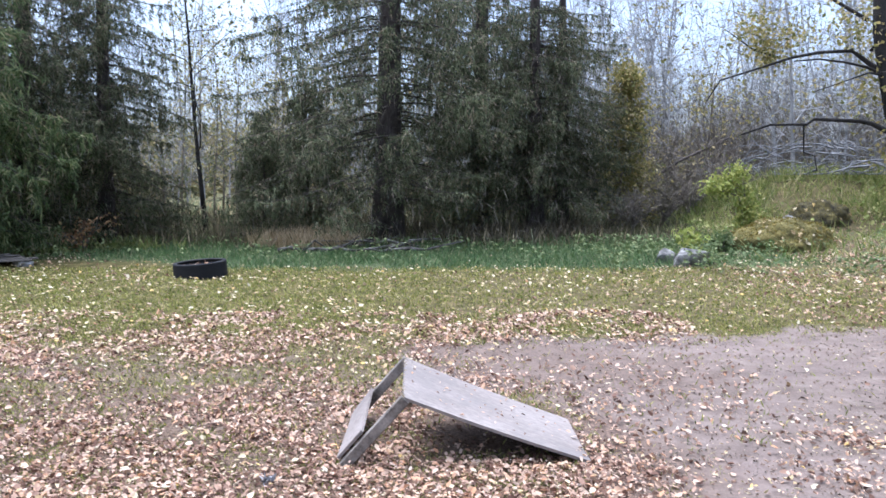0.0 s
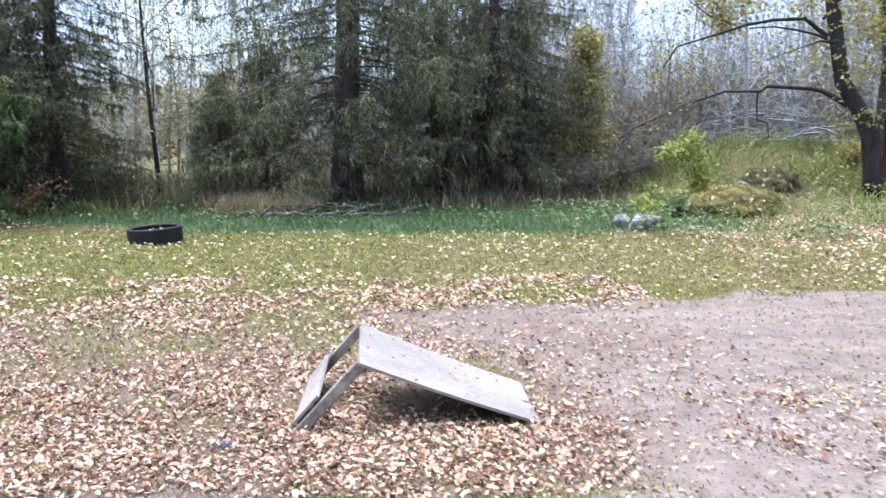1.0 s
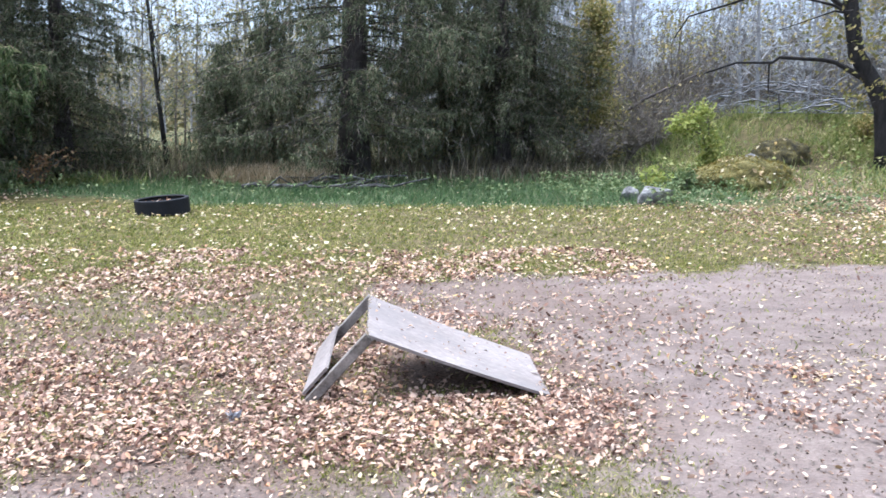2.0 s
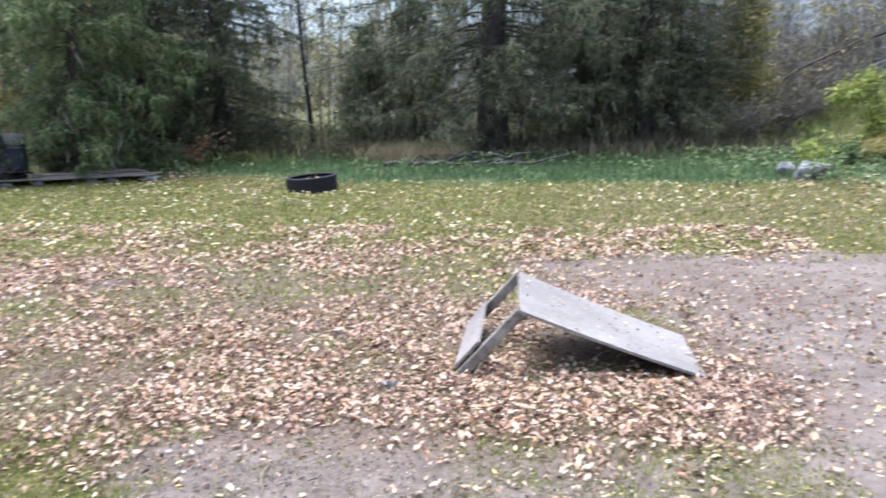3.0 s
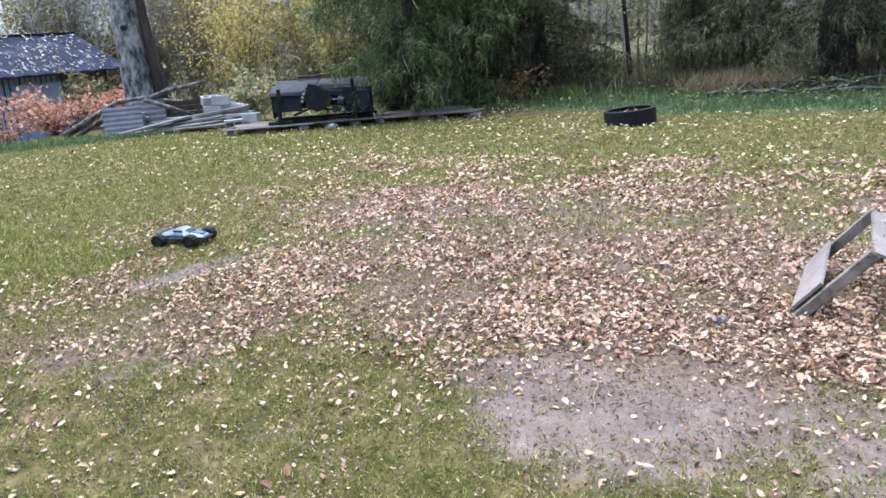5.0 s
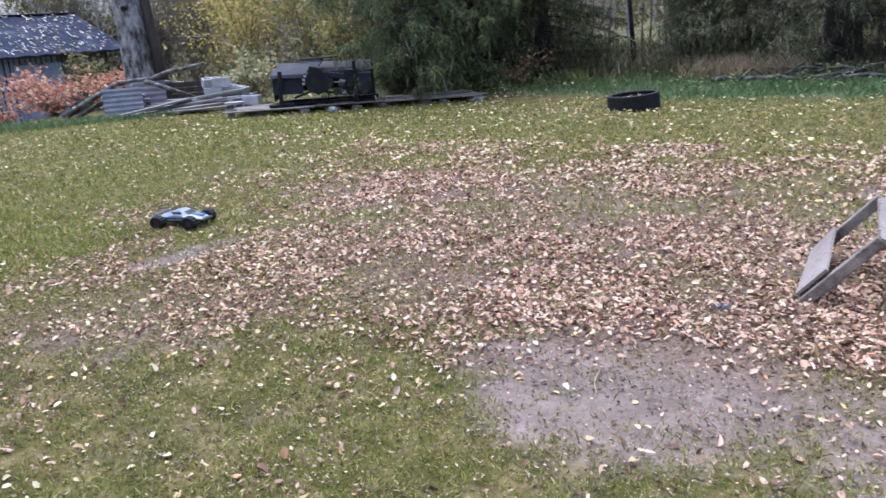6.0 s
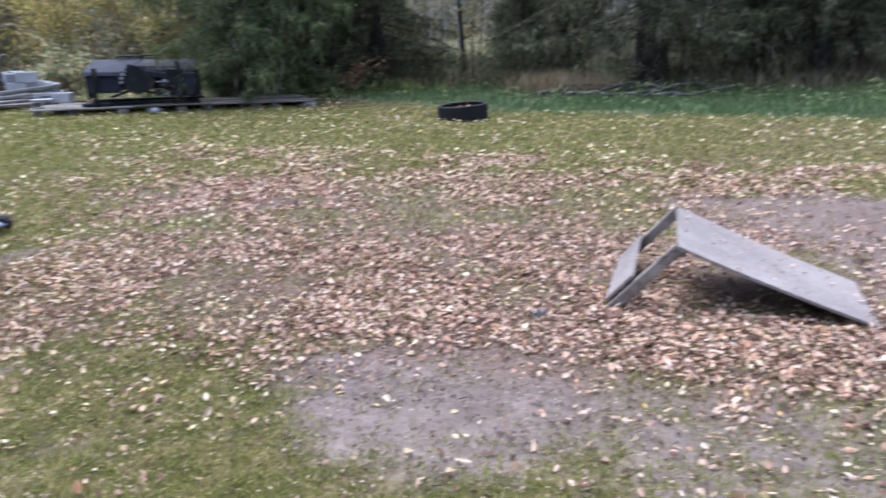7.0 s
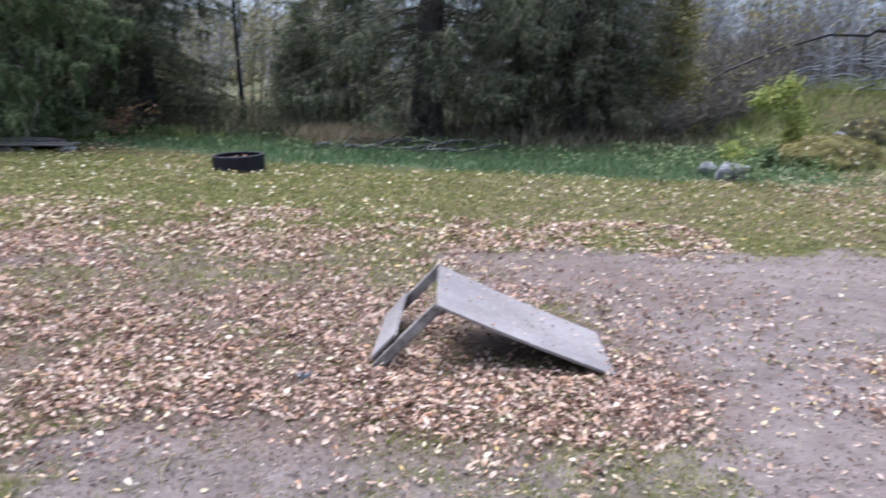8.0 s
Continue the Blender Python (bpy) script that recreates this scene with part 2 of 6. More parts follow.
M_DUSK = surface("purple_grey_sheet", [(0.3, (0.07, 0.066, 0.08)), (0.7, (0.15, 0.142, 0.165))], 3, 40, 0.6, 0.0, 0.2, 0.004, stain=(0.1, 0.09, 0.08))
M_LOG = surface("grey_lichen_bark", [(0.35, (0.035, 0.03, 0.026)), (0.5, (0.1, 0.092, 0.082)), (0.65, (0.24, 0.232, 0.215))], 7, 60, 0.95, 0, 0.8, 0.02)
M_BOARD = surface("blue_grey_barn_board", [(0.3, (0.15, 0.185, 0.27)), (0.7, (0.3, 0.35, 0.46))], 3, 40, 0.85, 0, 0.4, 0.006, stretch=(1, 1, 0.15))
M_ROOF = surface("barn_roof_metal", [(0.3, (0.008, 0.011, 0.021)), (0.7, (0.022, 0.028, 0.05))], 2, 30, 0.8, 0.0, 0.2, 0.004, stain=(0.1, 0.1, 0.12), spec=0.1)
M_RED = surface("red_painted_board", [(0.3, (0.09, 0.012, 0.014)), (0.7, (0.15, 0.022, 0.022))], 4, 40, 0.8, 0, 0.3, stretch=(1, 1, 0.2))
M_WHITE = surface("white_plastic", [(0.3, (0.14, 0.17, 0.22)), (0.7, (0.27, 0.31, 0.36))], 8, 60, 0.35, 0, 0.05, spec=0.5)
M_BLUE = surface("blue_plastic", [(0.3, (0.03, 0.06, 0.14)), (0.7, (0.05, 0.1, 0.2))], 8, 60, 0.35, 0, 0.05, spec=0.5)
M_BLACK = surface("black_plastic", [(0.3, (0.01, 0.01, 0.012)), (0.7, (0.03, 0.03, 0.034))], 8, 60, 0.45, 0, 0.1, spec=0.5)

# ---- mesh tools ----


class Shape:
    """Collects vertices and faces of one mesh."""

    def __init__(self):
        self.v, self.f = [], []

    def add(self, verts, faces):
        n = len(self.v)
        self.v += [tuple(p) for p in verts]
        self.f += [tuple(n + i for i in face) for face in faces]

    def tube(self, pts, radii, sides=6, cap=True):
        pts = [Vector(p) for p in pts]
        n = len(self.v)
        for i, (p, r) in enumerate(zip(pts, radii)):
            d = (pts[min(i + 1, len(pts) - 1)] - pts[max(i - 1, 0)]).normalized()
            a = d.cross(Vector((0.31, 0.17, 0.93) if abs(d.z) < 0.9 else (1, 0.1, 0))).normalized()
            c = d.cross(a)
            for k in range(sides):
                w = 2 * math.pi * k / sides
                self.v.append(tuple(p + a * (r * math.cos(w)) + c * (r * math.sin(w))))
        for i in range(len(pts) - 1):
            for k in range(sides):
                l = (k + 1) % sides
                self.f.append((n + i * sides + k, n + i * sides + l, n + (i + 1) * sides + l, n + (i + 1) * sides + k))
        if cap:
            self.f.append(tuple(n + k for k in range(sides))[::-1])
            self.f.append(tuple(n + (len(pts) - 1) * sides + k for k in range(sides)))

    def box(self, size, m=None, bevel=0.0):
        bm = bmesh.new()
        bmesh.ops.create_cube(bm, size=1.0, matrix=Matrix.Diagonal((*size, 1)))
        if bevel:
            bmesh.ops.bevel(bm, geom=bm.edges[:], offset=bevel, segments=1, affect="EDGES")
        if m is not None:
            bm.transform(m)
        bm.verts.index_update()
        self.add([v.co for v in bm.verts], [[v.index for v in f.verts] for f in bm.faces])
        bm.free()

    def mesh(self, name, smooth=False):
        me = bpy.data.meshes.new(name)
        me.from_pydata(self.v, [], self.f)
        me.polygons.foreach_set("use_smooth", [smooth] * len(me.polygons))
        me.update()
        return me


def part(name, shape, material, parent=None, label="", smooth=False):
    """One mesh object under a thing or a part; with no parent a thing of its own."""
    me = shape.mesh(name, smooth) if isinstance(shape, Shape) else shape
    if not me.materials:
        me.materials.append(material)
    ob = new(name, me)
    ob.parent = parent
    return tagged(ob, label)


def thing(name, m, label, category, group="", kind=""):
    ob = new(name)
    ob.empty_display_size = 0.1
    ob.matrix_basis = m
    return tagged(ob, label, category, group, kind)


def quick_mesh(name, verts, faces, material):
    """A mesh from numpy arrays, all faces with the same number of corners."""
    me = bpy.data.meshes.new(name)
    nf, k = faces.shape
    me.vertices.add(len(verts))
    me.vertices.foreach_set("co", verts.astype(np.float32).ravel())
    me.loops.add(nf * k)
    me.loops.foreach_set("vertex_index", faces.astype(np.int32).ravel())
    me.polygons.add(nf)
    me.polygons.foreach_set("loop_start", np.arange(0, nf * k, k, dtype=np.int32))
    me.update(calc_edges=True)
    me.materials.append(material)
    return me


def unit(a):
    return a / np.maximum(np.linalg.norm(a, axis=1, keepdims=True), 1e-9)


def blades(name, base, way, length, width, material, rng, bend=0.3):
    """Two-faced tapered slivers: needles, grass blades, twigs. base and way: rows of xyz."""
    n = len(base)
    way = unit(way)
    side = unit(np.cross(way, rng.normal(size=(n, 3)))) * (width / 2)[:, None]
    out = unit(np.cross(way, side)) * (length * bend * rng.uniform(-1, 1, n))[:, None]
    mid = base + way * (length * 0.45)[:, None]
    tip = base + way * length[:, None] + out
    v = np.stack([base, mid - side, mid + side, tip], 1).reshape(-1, 3)
    i = np.arange(n)[:, None] * 4
    f = np.concatenate([i + [0, 1, 2], i + [2, 1, 3]])
    return quick_mesh(name, v, f, material)


def slivers(name, base, way, length, width, material, rng):
    """One thin triangle each: needle sprays too small to bend."""
    n = len(base)
    way = unit(way)
    side = unit(np.cross(way, rng.normal(size=(n, 3)))) * (width / 2)[:, None]
    v = np.stack([base - side, base + side, base + way * length[:, None]], 1).reshape(-1, 3)
    return quick_mesh(name, v, np.arange(n * 3).reshape(n, 3), material)


def leaves(name, centre, normal, size, material, rng, fold=0.25, slim=0.7):
    """Small folded leaves: four corners and a keel."""
    n = len(centre)
    normal = unit(normal)
    along = unit(np.cross(normal, rng.normal(size=(n, 3))))
    across = np.cross(normal, along)
    a, b = along * (size * 0.55)[:, None], across * (size * 0.5 * slim)[:, None]
    up = normal * (size * fold * rng.uniform(0.2, 1.0, n))[:, None]
    v = np.stack([centre - a, centre + b * 0.9 - a * 0.15 + up, centre + a + up * 0.5 * rng.choice([-1, 1], n)[:, None], centre - b * 0.9 - a * 0.15 + up], 1).reshape(-1, 3)
    i = np.arange(n)[:, None] * 4
    f = np.concatenate([i + [0, 1, 2], i + [0, 2, 3]])
    return quick_mesh(name, v, f, material)


def ovate(name, centre, normal, size, material, rng, fold=0.25, broad=0.95):
    """Rounded leaves with a midrib fold and a curled tip, for the ground close by."""
    n = len(centre)
    normal = unit(normal)
    along = unit(np.cross(normal, rng.normal(size=(n, 3))))
    across = np.cross(normal, along)
    wide = rng.uniform(0.45, broad, n)
    lift = rng.uniform(-0.4, 1.0, n) * fold
    curl = rng.uniform(-0.5, 1.0, n) * fold
    rows = []
    for a, b, u in ((0.55, 0.0, 1.0), (0.2, 0.38, 0.4), (-0.25, 0.42, 0.0), (-0.5, 0.0, 0.0), (-0.25, -0.42, 0.0), (0.2, -0.38, 0.4)):
        side = 1.0 if b else 0.0
        jitter = rng.uniform(0.8, 1.2, n)
        rows.append(centre + along * (a * size * jitter)[:, None] + across * (b * size * wide * jitter)[:, None] + normal * ((side * lift + u * curl) * size)[:, None])
    v = np.stack(rows, 1).reshape(-1, 3)
    i = np.arange(n)[:, None] * 6
    return quick_mesh(name, v, np.concatenate([i + [0, 1, 2, 3], i + [0, 3, 4, 5]]), material)


def vnoise(x, y, scale, seed=0):
    """Smooth value noise in 0..1 over the plan."""
    x, y = np.asarray(x, float) * scale + seed * 17.3, np.asarray(y, float) * scale + seed * 7.7
    xi, yi = np.floor(x), np.floor(y)
    fx, fy = x - xi, y - yi
    fx, fy = fx * fx * (3 - 2 * fx), fy * fy * (3 - 2 * fy)

    def h(a, b):
        s = np.sin(a * 127.1 + b * 311.7 + seed * 74.7) * 43758.5453
        return s - np.floor(s)
    return (h(xi, yi) * (1 - fx) + h(xi + 1, yi) * fx) * (1 - fy) + (h(xi, yi + 1) * (1 - fx) + h(xi + 1, yi + 1) * fx) * fy


def fbm(x, y, scale, seed=0):
    return 0.5 * vnoise(x, y, scale, seed) + 0.3 * vnoise(x, y, scale * 2.3, seed + 1) + 0.2 * vnoise(x, y, scale * 5.1, seed + 2)


def smooth(a, lo, hi):
    t = np.clip((np.asarray(a, float) - lo) / (hi - lo), 0, 1)
    return t * t * (3 - 2 * t)


def oval(x, y, cx, cy, rx, ry, turn=0.0):
    """1 in the middle of an oval patch, 0 at its rim and outside."""
    c, s = math.cos(radians(turn)), math.sin(radians(turn))
    u, v = (x - cx) * c + (y - cy) * s, -(x - cx) * s + (y - cy) * c
    return 1 - smooth(np.sqrt((u / rx) ** 2 + (v / ry) ** 2), 0.55, 1.0)


# ---- ground plan ----


def height(x, y):
    x, y = np.asarray(x, float), np.asarray(y, float)
    z = 1.2 * np.exp(-(((x - 11.5) / 4.6) ** 2 + ((y - 22.0) / 2.7) ** 2))
    z = z + 0.1 * np.exp(-(((x - 7.2) / 1.5) ** 2 + ((y - 16.0) / 0.9) ** 2))
    z = z + 0.12 * smooth(x, 4.5, 8.0) * smooth(y, 13.0, 17.0) * (1 - smooth(y, 24, 30))
    z = z + 0.3 * smooth(x, 5.5, 8.0) * smooth(y, 13.5, 17.0) * (1 - smooth(y, 22, 28)) * (fbm(x, y, 1.0, 91) - 0.35)
    z = z - 0.9 * smooth(-x, 17.0, 23.0)
    z = z + 0.25 * smooth(y, 17.0, 22.0) * (1 - smooth(np.abs(x), 9, 14))
    near = 1 - smooth(np.hypot(x, y - 5), 14, 30)
    return z + near * ((fbm(x, y, 1.1, 3) - 0.5) * 0.05 + (vnoise(x, y, 4.0, 5) - 0.5) * 0.012)


def track(x, y):
    left = 0.9 - 0.8 * np.clip(y - 4.9, 0, 1.4) + 0.35 * smooth(-y, -3.4, -1.5)
    return np.minimum(x - left, 7.1 + 0.13 * (x - 1) - y)


def dirt(x, y):
    x0, y0 = x, y
    x = x0 + 0.9 * (fbm(x0, y0, 1.3, 70) - 0.5) + 0.3 * (fbm(x0, y0, 5.0, 73) - 0.5)
    y = y0 + 0.8 * (fbm(x0, y0, 1.4, 76) - 0.5) + 0.3 * (fbm(x0, y0, 5.0, 79) - 0.5)
    d = smooth(track(x, y), -0.35, 0.3)
    d = np.maximum(d, 0.78 * oval(x, y, -1.0, 2.78, 1.1, 0.92, -10))
    d = np.maximum(d, 0.62 * oval(x, y, -4.1, 5.9, 1.5, 1.0, 20))
    d = np.maximum(d, 1.5 * oval(x0 + 0.15 * (fbm(x0, y0, 5.0, 73) - 0.5), y0, -4.67, 3.62, 0.62, 0.24, 75))
    d = np.maximum(d, 0.4 * oval(x, y, -3.75, 2.4, 0.75, 0.35, 30) + 0.12 * oval(x, y, -2.5, 1.8, 0.6, 0.3, 40) + 0.25 * oval(x, y, -3.3, 3.3, 0.9, 0.45, 20))
    d = np.maximum(d, 0.3 * oval(x, y, -1.7, 4.9, 3.6, 2.2, -15))
    d = np.maximum(d, 0.3 * oval(x, y, -3.2, 4.9, 2.2, 1.2, 30))
    d = np.maximum(d, 0.5 * oval(x, y, 0.4, 2.75, 1.3, 0.7, 0))
    return d * (0.5 + 1.0 * fbm(x0, y0, 2.6, 82))


def track_only(x, y):
    x, y = x + 0.5 * (fbm(x, y, 1.3, 70) - 0.5), y + 0.5 * (fbm(x, y, 1.4, 76) - 0.5)
    return smooth(track(x, y), -0.1, 0.5)


def lush(x, y):
    edge = 12.3 + 0.5 * (fbm(x, y, 0.5, 9) - 0.5) + 1.2 * smooth(-x, 3.0, 6.0) + 0.6 * smooth(x, 2.5, 5)
    return smooth(y, edge, edge + 1.2) * (1 - 0.4 * smooth(y, 17, 20)) * (1 - 0.85 * smooth(x, 6.0, 7.4)) * (1 - 0.75 * smooth(-x, 6.0, 8.0))


def litter_and_shade(x, y):
    # first oval paints the ramp's shade on the ground, the others are leaf drifts
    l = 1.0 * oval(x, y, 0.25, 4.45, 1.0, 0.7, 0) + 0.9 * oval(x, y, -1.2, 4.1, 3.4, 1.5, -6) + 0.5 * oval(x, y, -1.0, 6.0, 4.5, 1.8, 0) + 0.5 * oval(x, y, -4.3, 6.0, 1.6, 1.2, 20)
    l = l + 0.5 * oval(x, y, -4.0, 2.55, 1.2, 0.7, 30) + 0.35 * oval(x, y, -3.2, 3.2, 1.2, 0.7, 20)
    l = l + 0.4 * smooth(x, -3.5, 1.0) * smooth(y, 7.0, 8.5) * (1 - lush(x, y))
    return np.clip(l + 0.2 * smooth(x, 4.6, 7.0) * smooth(y, 10.5, 12.5) * (1 - smooth(y, 17.5, 19)) * smooth(fbm(x, y, 0.9, 88), 0.35, 0.6), 0, 1)


def lines(lo, hi, step, far, grow):
    a = list(np.arange(lo, hi + 1e-6, step))
    s = step
    while a[-1] < far:
        s *= grow
        a.append(a[-1] + s)
    s = step
    while a[0] > -far:
        s *= grow
        a.insert(0, a[0] - s)
    return np.array(a)


gx, gy = lines(-10, 8, 0.11, 2500, 1.13), lines(0.5, 13, 0.11, 2500, 1.13)
GX, GY = np.meshgrid(gx, gy)
gv = np.stack([GX, GY, height(GX, GY)], -1).reshape(-1, 3)
nx, ny = len(gx), len(gy)
gi = (np.arange(ny - 1)[:, None] * nx + np.arange(nx - 1)).ravel()[:, None]
ground_me = quick_mesh("ground", gv, gi + [0, 1, nx + 1, nx], M_GROUND)
for att, fun in (("dirt", dirt), ("lush", lush), ("litter_and_shade", litter_and_shade)):
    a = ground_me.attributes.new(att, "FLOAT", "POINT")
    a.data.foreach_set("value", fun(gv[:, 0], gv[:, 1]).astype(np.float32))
ground_me.polygons.foreach_set("use_smooth", [True] * len(ground_me.polygons))
tagged(new("ground", ground_me), "worn lawn with bare dirt patches under autumn leaves", "ground", kind="structure")


def spread(rng, n, box, chance):
    """Random places in the box, kept with the chance given at each."""
    x, y = rng.uniform(box[0], box[2], n), rng.uniform(box[1], box[3], n)
    k = rng.random(n) < chance(x, y)
    return x[k], y[k]


def on_ground(x, y, lift=0.0):
    return np.stack([x, y, height(x, y) + lift], 1)


# ---- ramp ----


def build_ramp():
    ramp_ob = thing("stunt_ramp", pose(0, 0, 0), "weathered grey plywood jump ramp standing on leaf-strewn dirt", "ramp")
    pn, pf = Vector((-0.204, 3.925, 0.38)), Vector((-0.228, 4.68, 0.418))
    ln, lf = Vector((0.795, 3.957, 0.02)), Vector((0.79, 4.725, 0.002))
    s = Shape()
    up = (ln - pn).cross(pf - pn).normalized()
    if up.z < 0:
        up = -up
    n = 10
    for side in (0, 1):
        for i in range(n + 1):
            for j in range(n + 1):
                u, w = i / n, j / n
                p = (pn * (1 - u) + ln * u) * (1 - w) + (pf * (1 - u) + lf * u) * w
                sag = -0.012 * math.sin(math.pi * u) + 0.004 * math.sin(5 * w + 3 * u)
                s.v.append(tuple(p + up * (sag - (0.016 if side else 0))))
    q = (n + 1) ** 2
    for i in range(n):
        for j in range(n):
            a = i * (n + 1) + j
            s.f.append((a, a + n + 1, a + n + 2, a + 1))
            s.f.append((q + a, q + a + 1, q + a + n + 2, q + a + n + 1))
    rim = [i * (n + 1) for i in range(n)] + [n * (n + 1) + j for j in range(n)] + [i * (n + 1) + n for i in range(n, 0, -1)] + list(range(n, 0, -1))
    for a, b in zip(rim, rim[1:] + rim[:1]):
        s.f.append((a, b, q + b, q + a)[::-1])
    part("deck", s, M_PLY, ramp_ob, "pale grey plywood sheet with dirt specks")
    fn, ff = Vector((-0.53, 3.975, 0.0)), Vector((-0.545, 4.72, 0.0))

    def leg(top, foot):
        d = (foot - top).normalized()
        b = Shape()
        side = Vector((0, 1, 0))
        nrm = d.cross(side).normalized()
        side = nrm.cross(d)
        m = Matrix((side, nrm, d)).transposed().to_4x4()
        m.translation = (top + foot) / 2 + nrm * 0.0
        b.box((0.042, 0.058, (foot - top).length + 0.02), m, 0.005)
        return b
    drop = Vector((0.01, 0, -0.022))
    part("leg", leg(pn + drop + Vector((0, 0.015, 0)), fn + Vector((0, 0.0, -0.02))), M_BATTEN, ramp_ob)
    part("leg", leg(pf + drop + Vector((0, -0.015, 0)), ff + Vector((0, -0.015, 0.02))), M_BATTEN, ramp_ob)
    b = Shape()
    mid_n, mid_f = pn.lerp(fn, 0.58) + Vector((0, 0.0, 0)), pf.lerp(ff, 0.56)
    out = Vector((-0.021, 0, 0.02))
    low_n, low_f = pn.lerp(fn, 0.99) + Vector((0, 0.0, 0)), pf.lerp(ff, 0.93)
    c = [mid_n + out, mid_f + out, low_f + out, low_n + out]
    t = Vector((-0.012, 0, 0.01))
    b.add(c + [p + t for p in c], [(0, 1, 2, 3), (7, 6, 5, 4), (0, 4, 5, 1), (1, 5, 6, 2), (2, 6, 7, 3), (3, 7, 4, 0)])
    part("kick_board", b, M_PLY, ramp_ob, "plywood offcut nailed across the legs")
    b = Shape()
    m = look((pn + pf) / 2 + Vector((0.03, 0, -0.045)), pf + Vector((0.03, 0, -0.045)))
    b.box((0.04, 0.045, 0.7), m, 0.003)
    part("crossbar", b, M_BATTEN, ramp_ob)
    rg = np.random.default_rng(17)
    n = 80
    u, w = rg.uniform(0.04, 0.97, n)[:, None], rg.uniform(0.04, 0.96, n)[:, None]
    a, c, e, g = (np.array(p) for p in (pn, ln, pf, lf))
    p = (a * (1 - u) + c * u) * (1 - w) + (e * (1 - u) + g * u) * w + np.array(up) * 0.001
    # splintered top edge
    m = 70
    e0 = np.array(pn) + (np.array(pf) - np.array(pn)) * (rg.random(m) ** 2)[:, None] + np.array(up) * 0.001
    tagged(part("splinter", slivers("splinter", e0, rg.normal(size=(m, 3)) * 0.5 + [0.3, 0, 0.1], rg.uniform(0.01, 0.04, m), rg.uniform(0.002, 0.006, m), M_STRAW, rg), M_STRAW, ramp_ob, "pale splinters along the top edge"), kind="stuff")
    tagged(part("leaf_crumb", leaves("leaf_crumb", p, rg.normal(size=(n, 3)) * 0.25 + np.array(up), rg.uniform(0.008, 0.028, n), M_BROWN, rg, 0.35), M_BROWN, ramp_ob, "crumbs of dead leaf on the sheet"), kind="stuff")


build_ramp()


# ---- tyre planter ----


def tyre_shape(outer, inner, wide, lugs=0, segs=48):
    """A tyre lying flat: a turned profile with tread blocks."""
    s = Shape()
    rr = 0.014 * outer / 0.4
    prof = [(inner, 0.01), (inner + 0.02, 0.0), (outer - rr * 1.5, 0.0), (outer - rr * 0.3, rr * 0.5), (outer, rr * 1.4), (outer, wide - rr * 1.4), (outer - rr * 0.3, wide - rr * 0.5), (outer - rr * 1.5, wide), (inner + 0.02, wide), (inner, wide - 0.01), (inner + 0.025, wide - 0.05), (outer - 0.05, wide - 0.08), (outer - 0.05, 0.08), (inner + 0.025, 0.05)]
    k = len(prof)
    for i in range(segs):
        w = 2 * math.pi * i / segs
        for r, z in prof:
            g = 0.012 if lugs and r > outer - 0.002 and i % 3 == 0 else 0
            s.v.append(((r - g) * math.cos(w), (r - g) * math.sin(w), z))
    for i in range(segs):
        for j in range(k):
            a, b = i * k + j, i * k + (j + 1) % k
            c, d = ((i + 1) % segs) * k + (j + 1) % k, ((i + 1) % segs) * k + j
            s.f.append((a, d, c, b))
    return s


def build_planter():
    t = thing("tyre_planter", pose(-3.74, 11.85, 0.0, 1.5, -3.5, 0), "black truck tyre lying flat on the lawn filled with dead leaves", "tyre")
    part("tyre", tyre_shape(0.4, 0.335, 0.24, 0, 60), M_RUBBER, t)
    rng = np.random.default_rng(5)
    n = 90
    r, w = 0.32 * np.sqrt(rng.random(n)), rng.uniform(0, 6.283, n)
    c = np.stack([r * np.cos(w), r * np.sin(w), 0.15 + 0.04 * rng.random(n)], 1)
    tagged(part("leaf_fill", leaves("leaf_fill", c, rng.normal(size=(n, 3)) + [0, 0, 1.2], rng.uniform(0.04, 0.08, n), M_BROWN, rng), M_BROWN, t, "brown dead leaves"), kind="stuff")
    s = Shape()
    s.tube([(0, 0, 0.03), (0, 0, 0.15)], [0.325, 0.325], 24)
    part("soil", s, M_DARKMOSS, t)


build_planter()


# ---- toy buggy ----


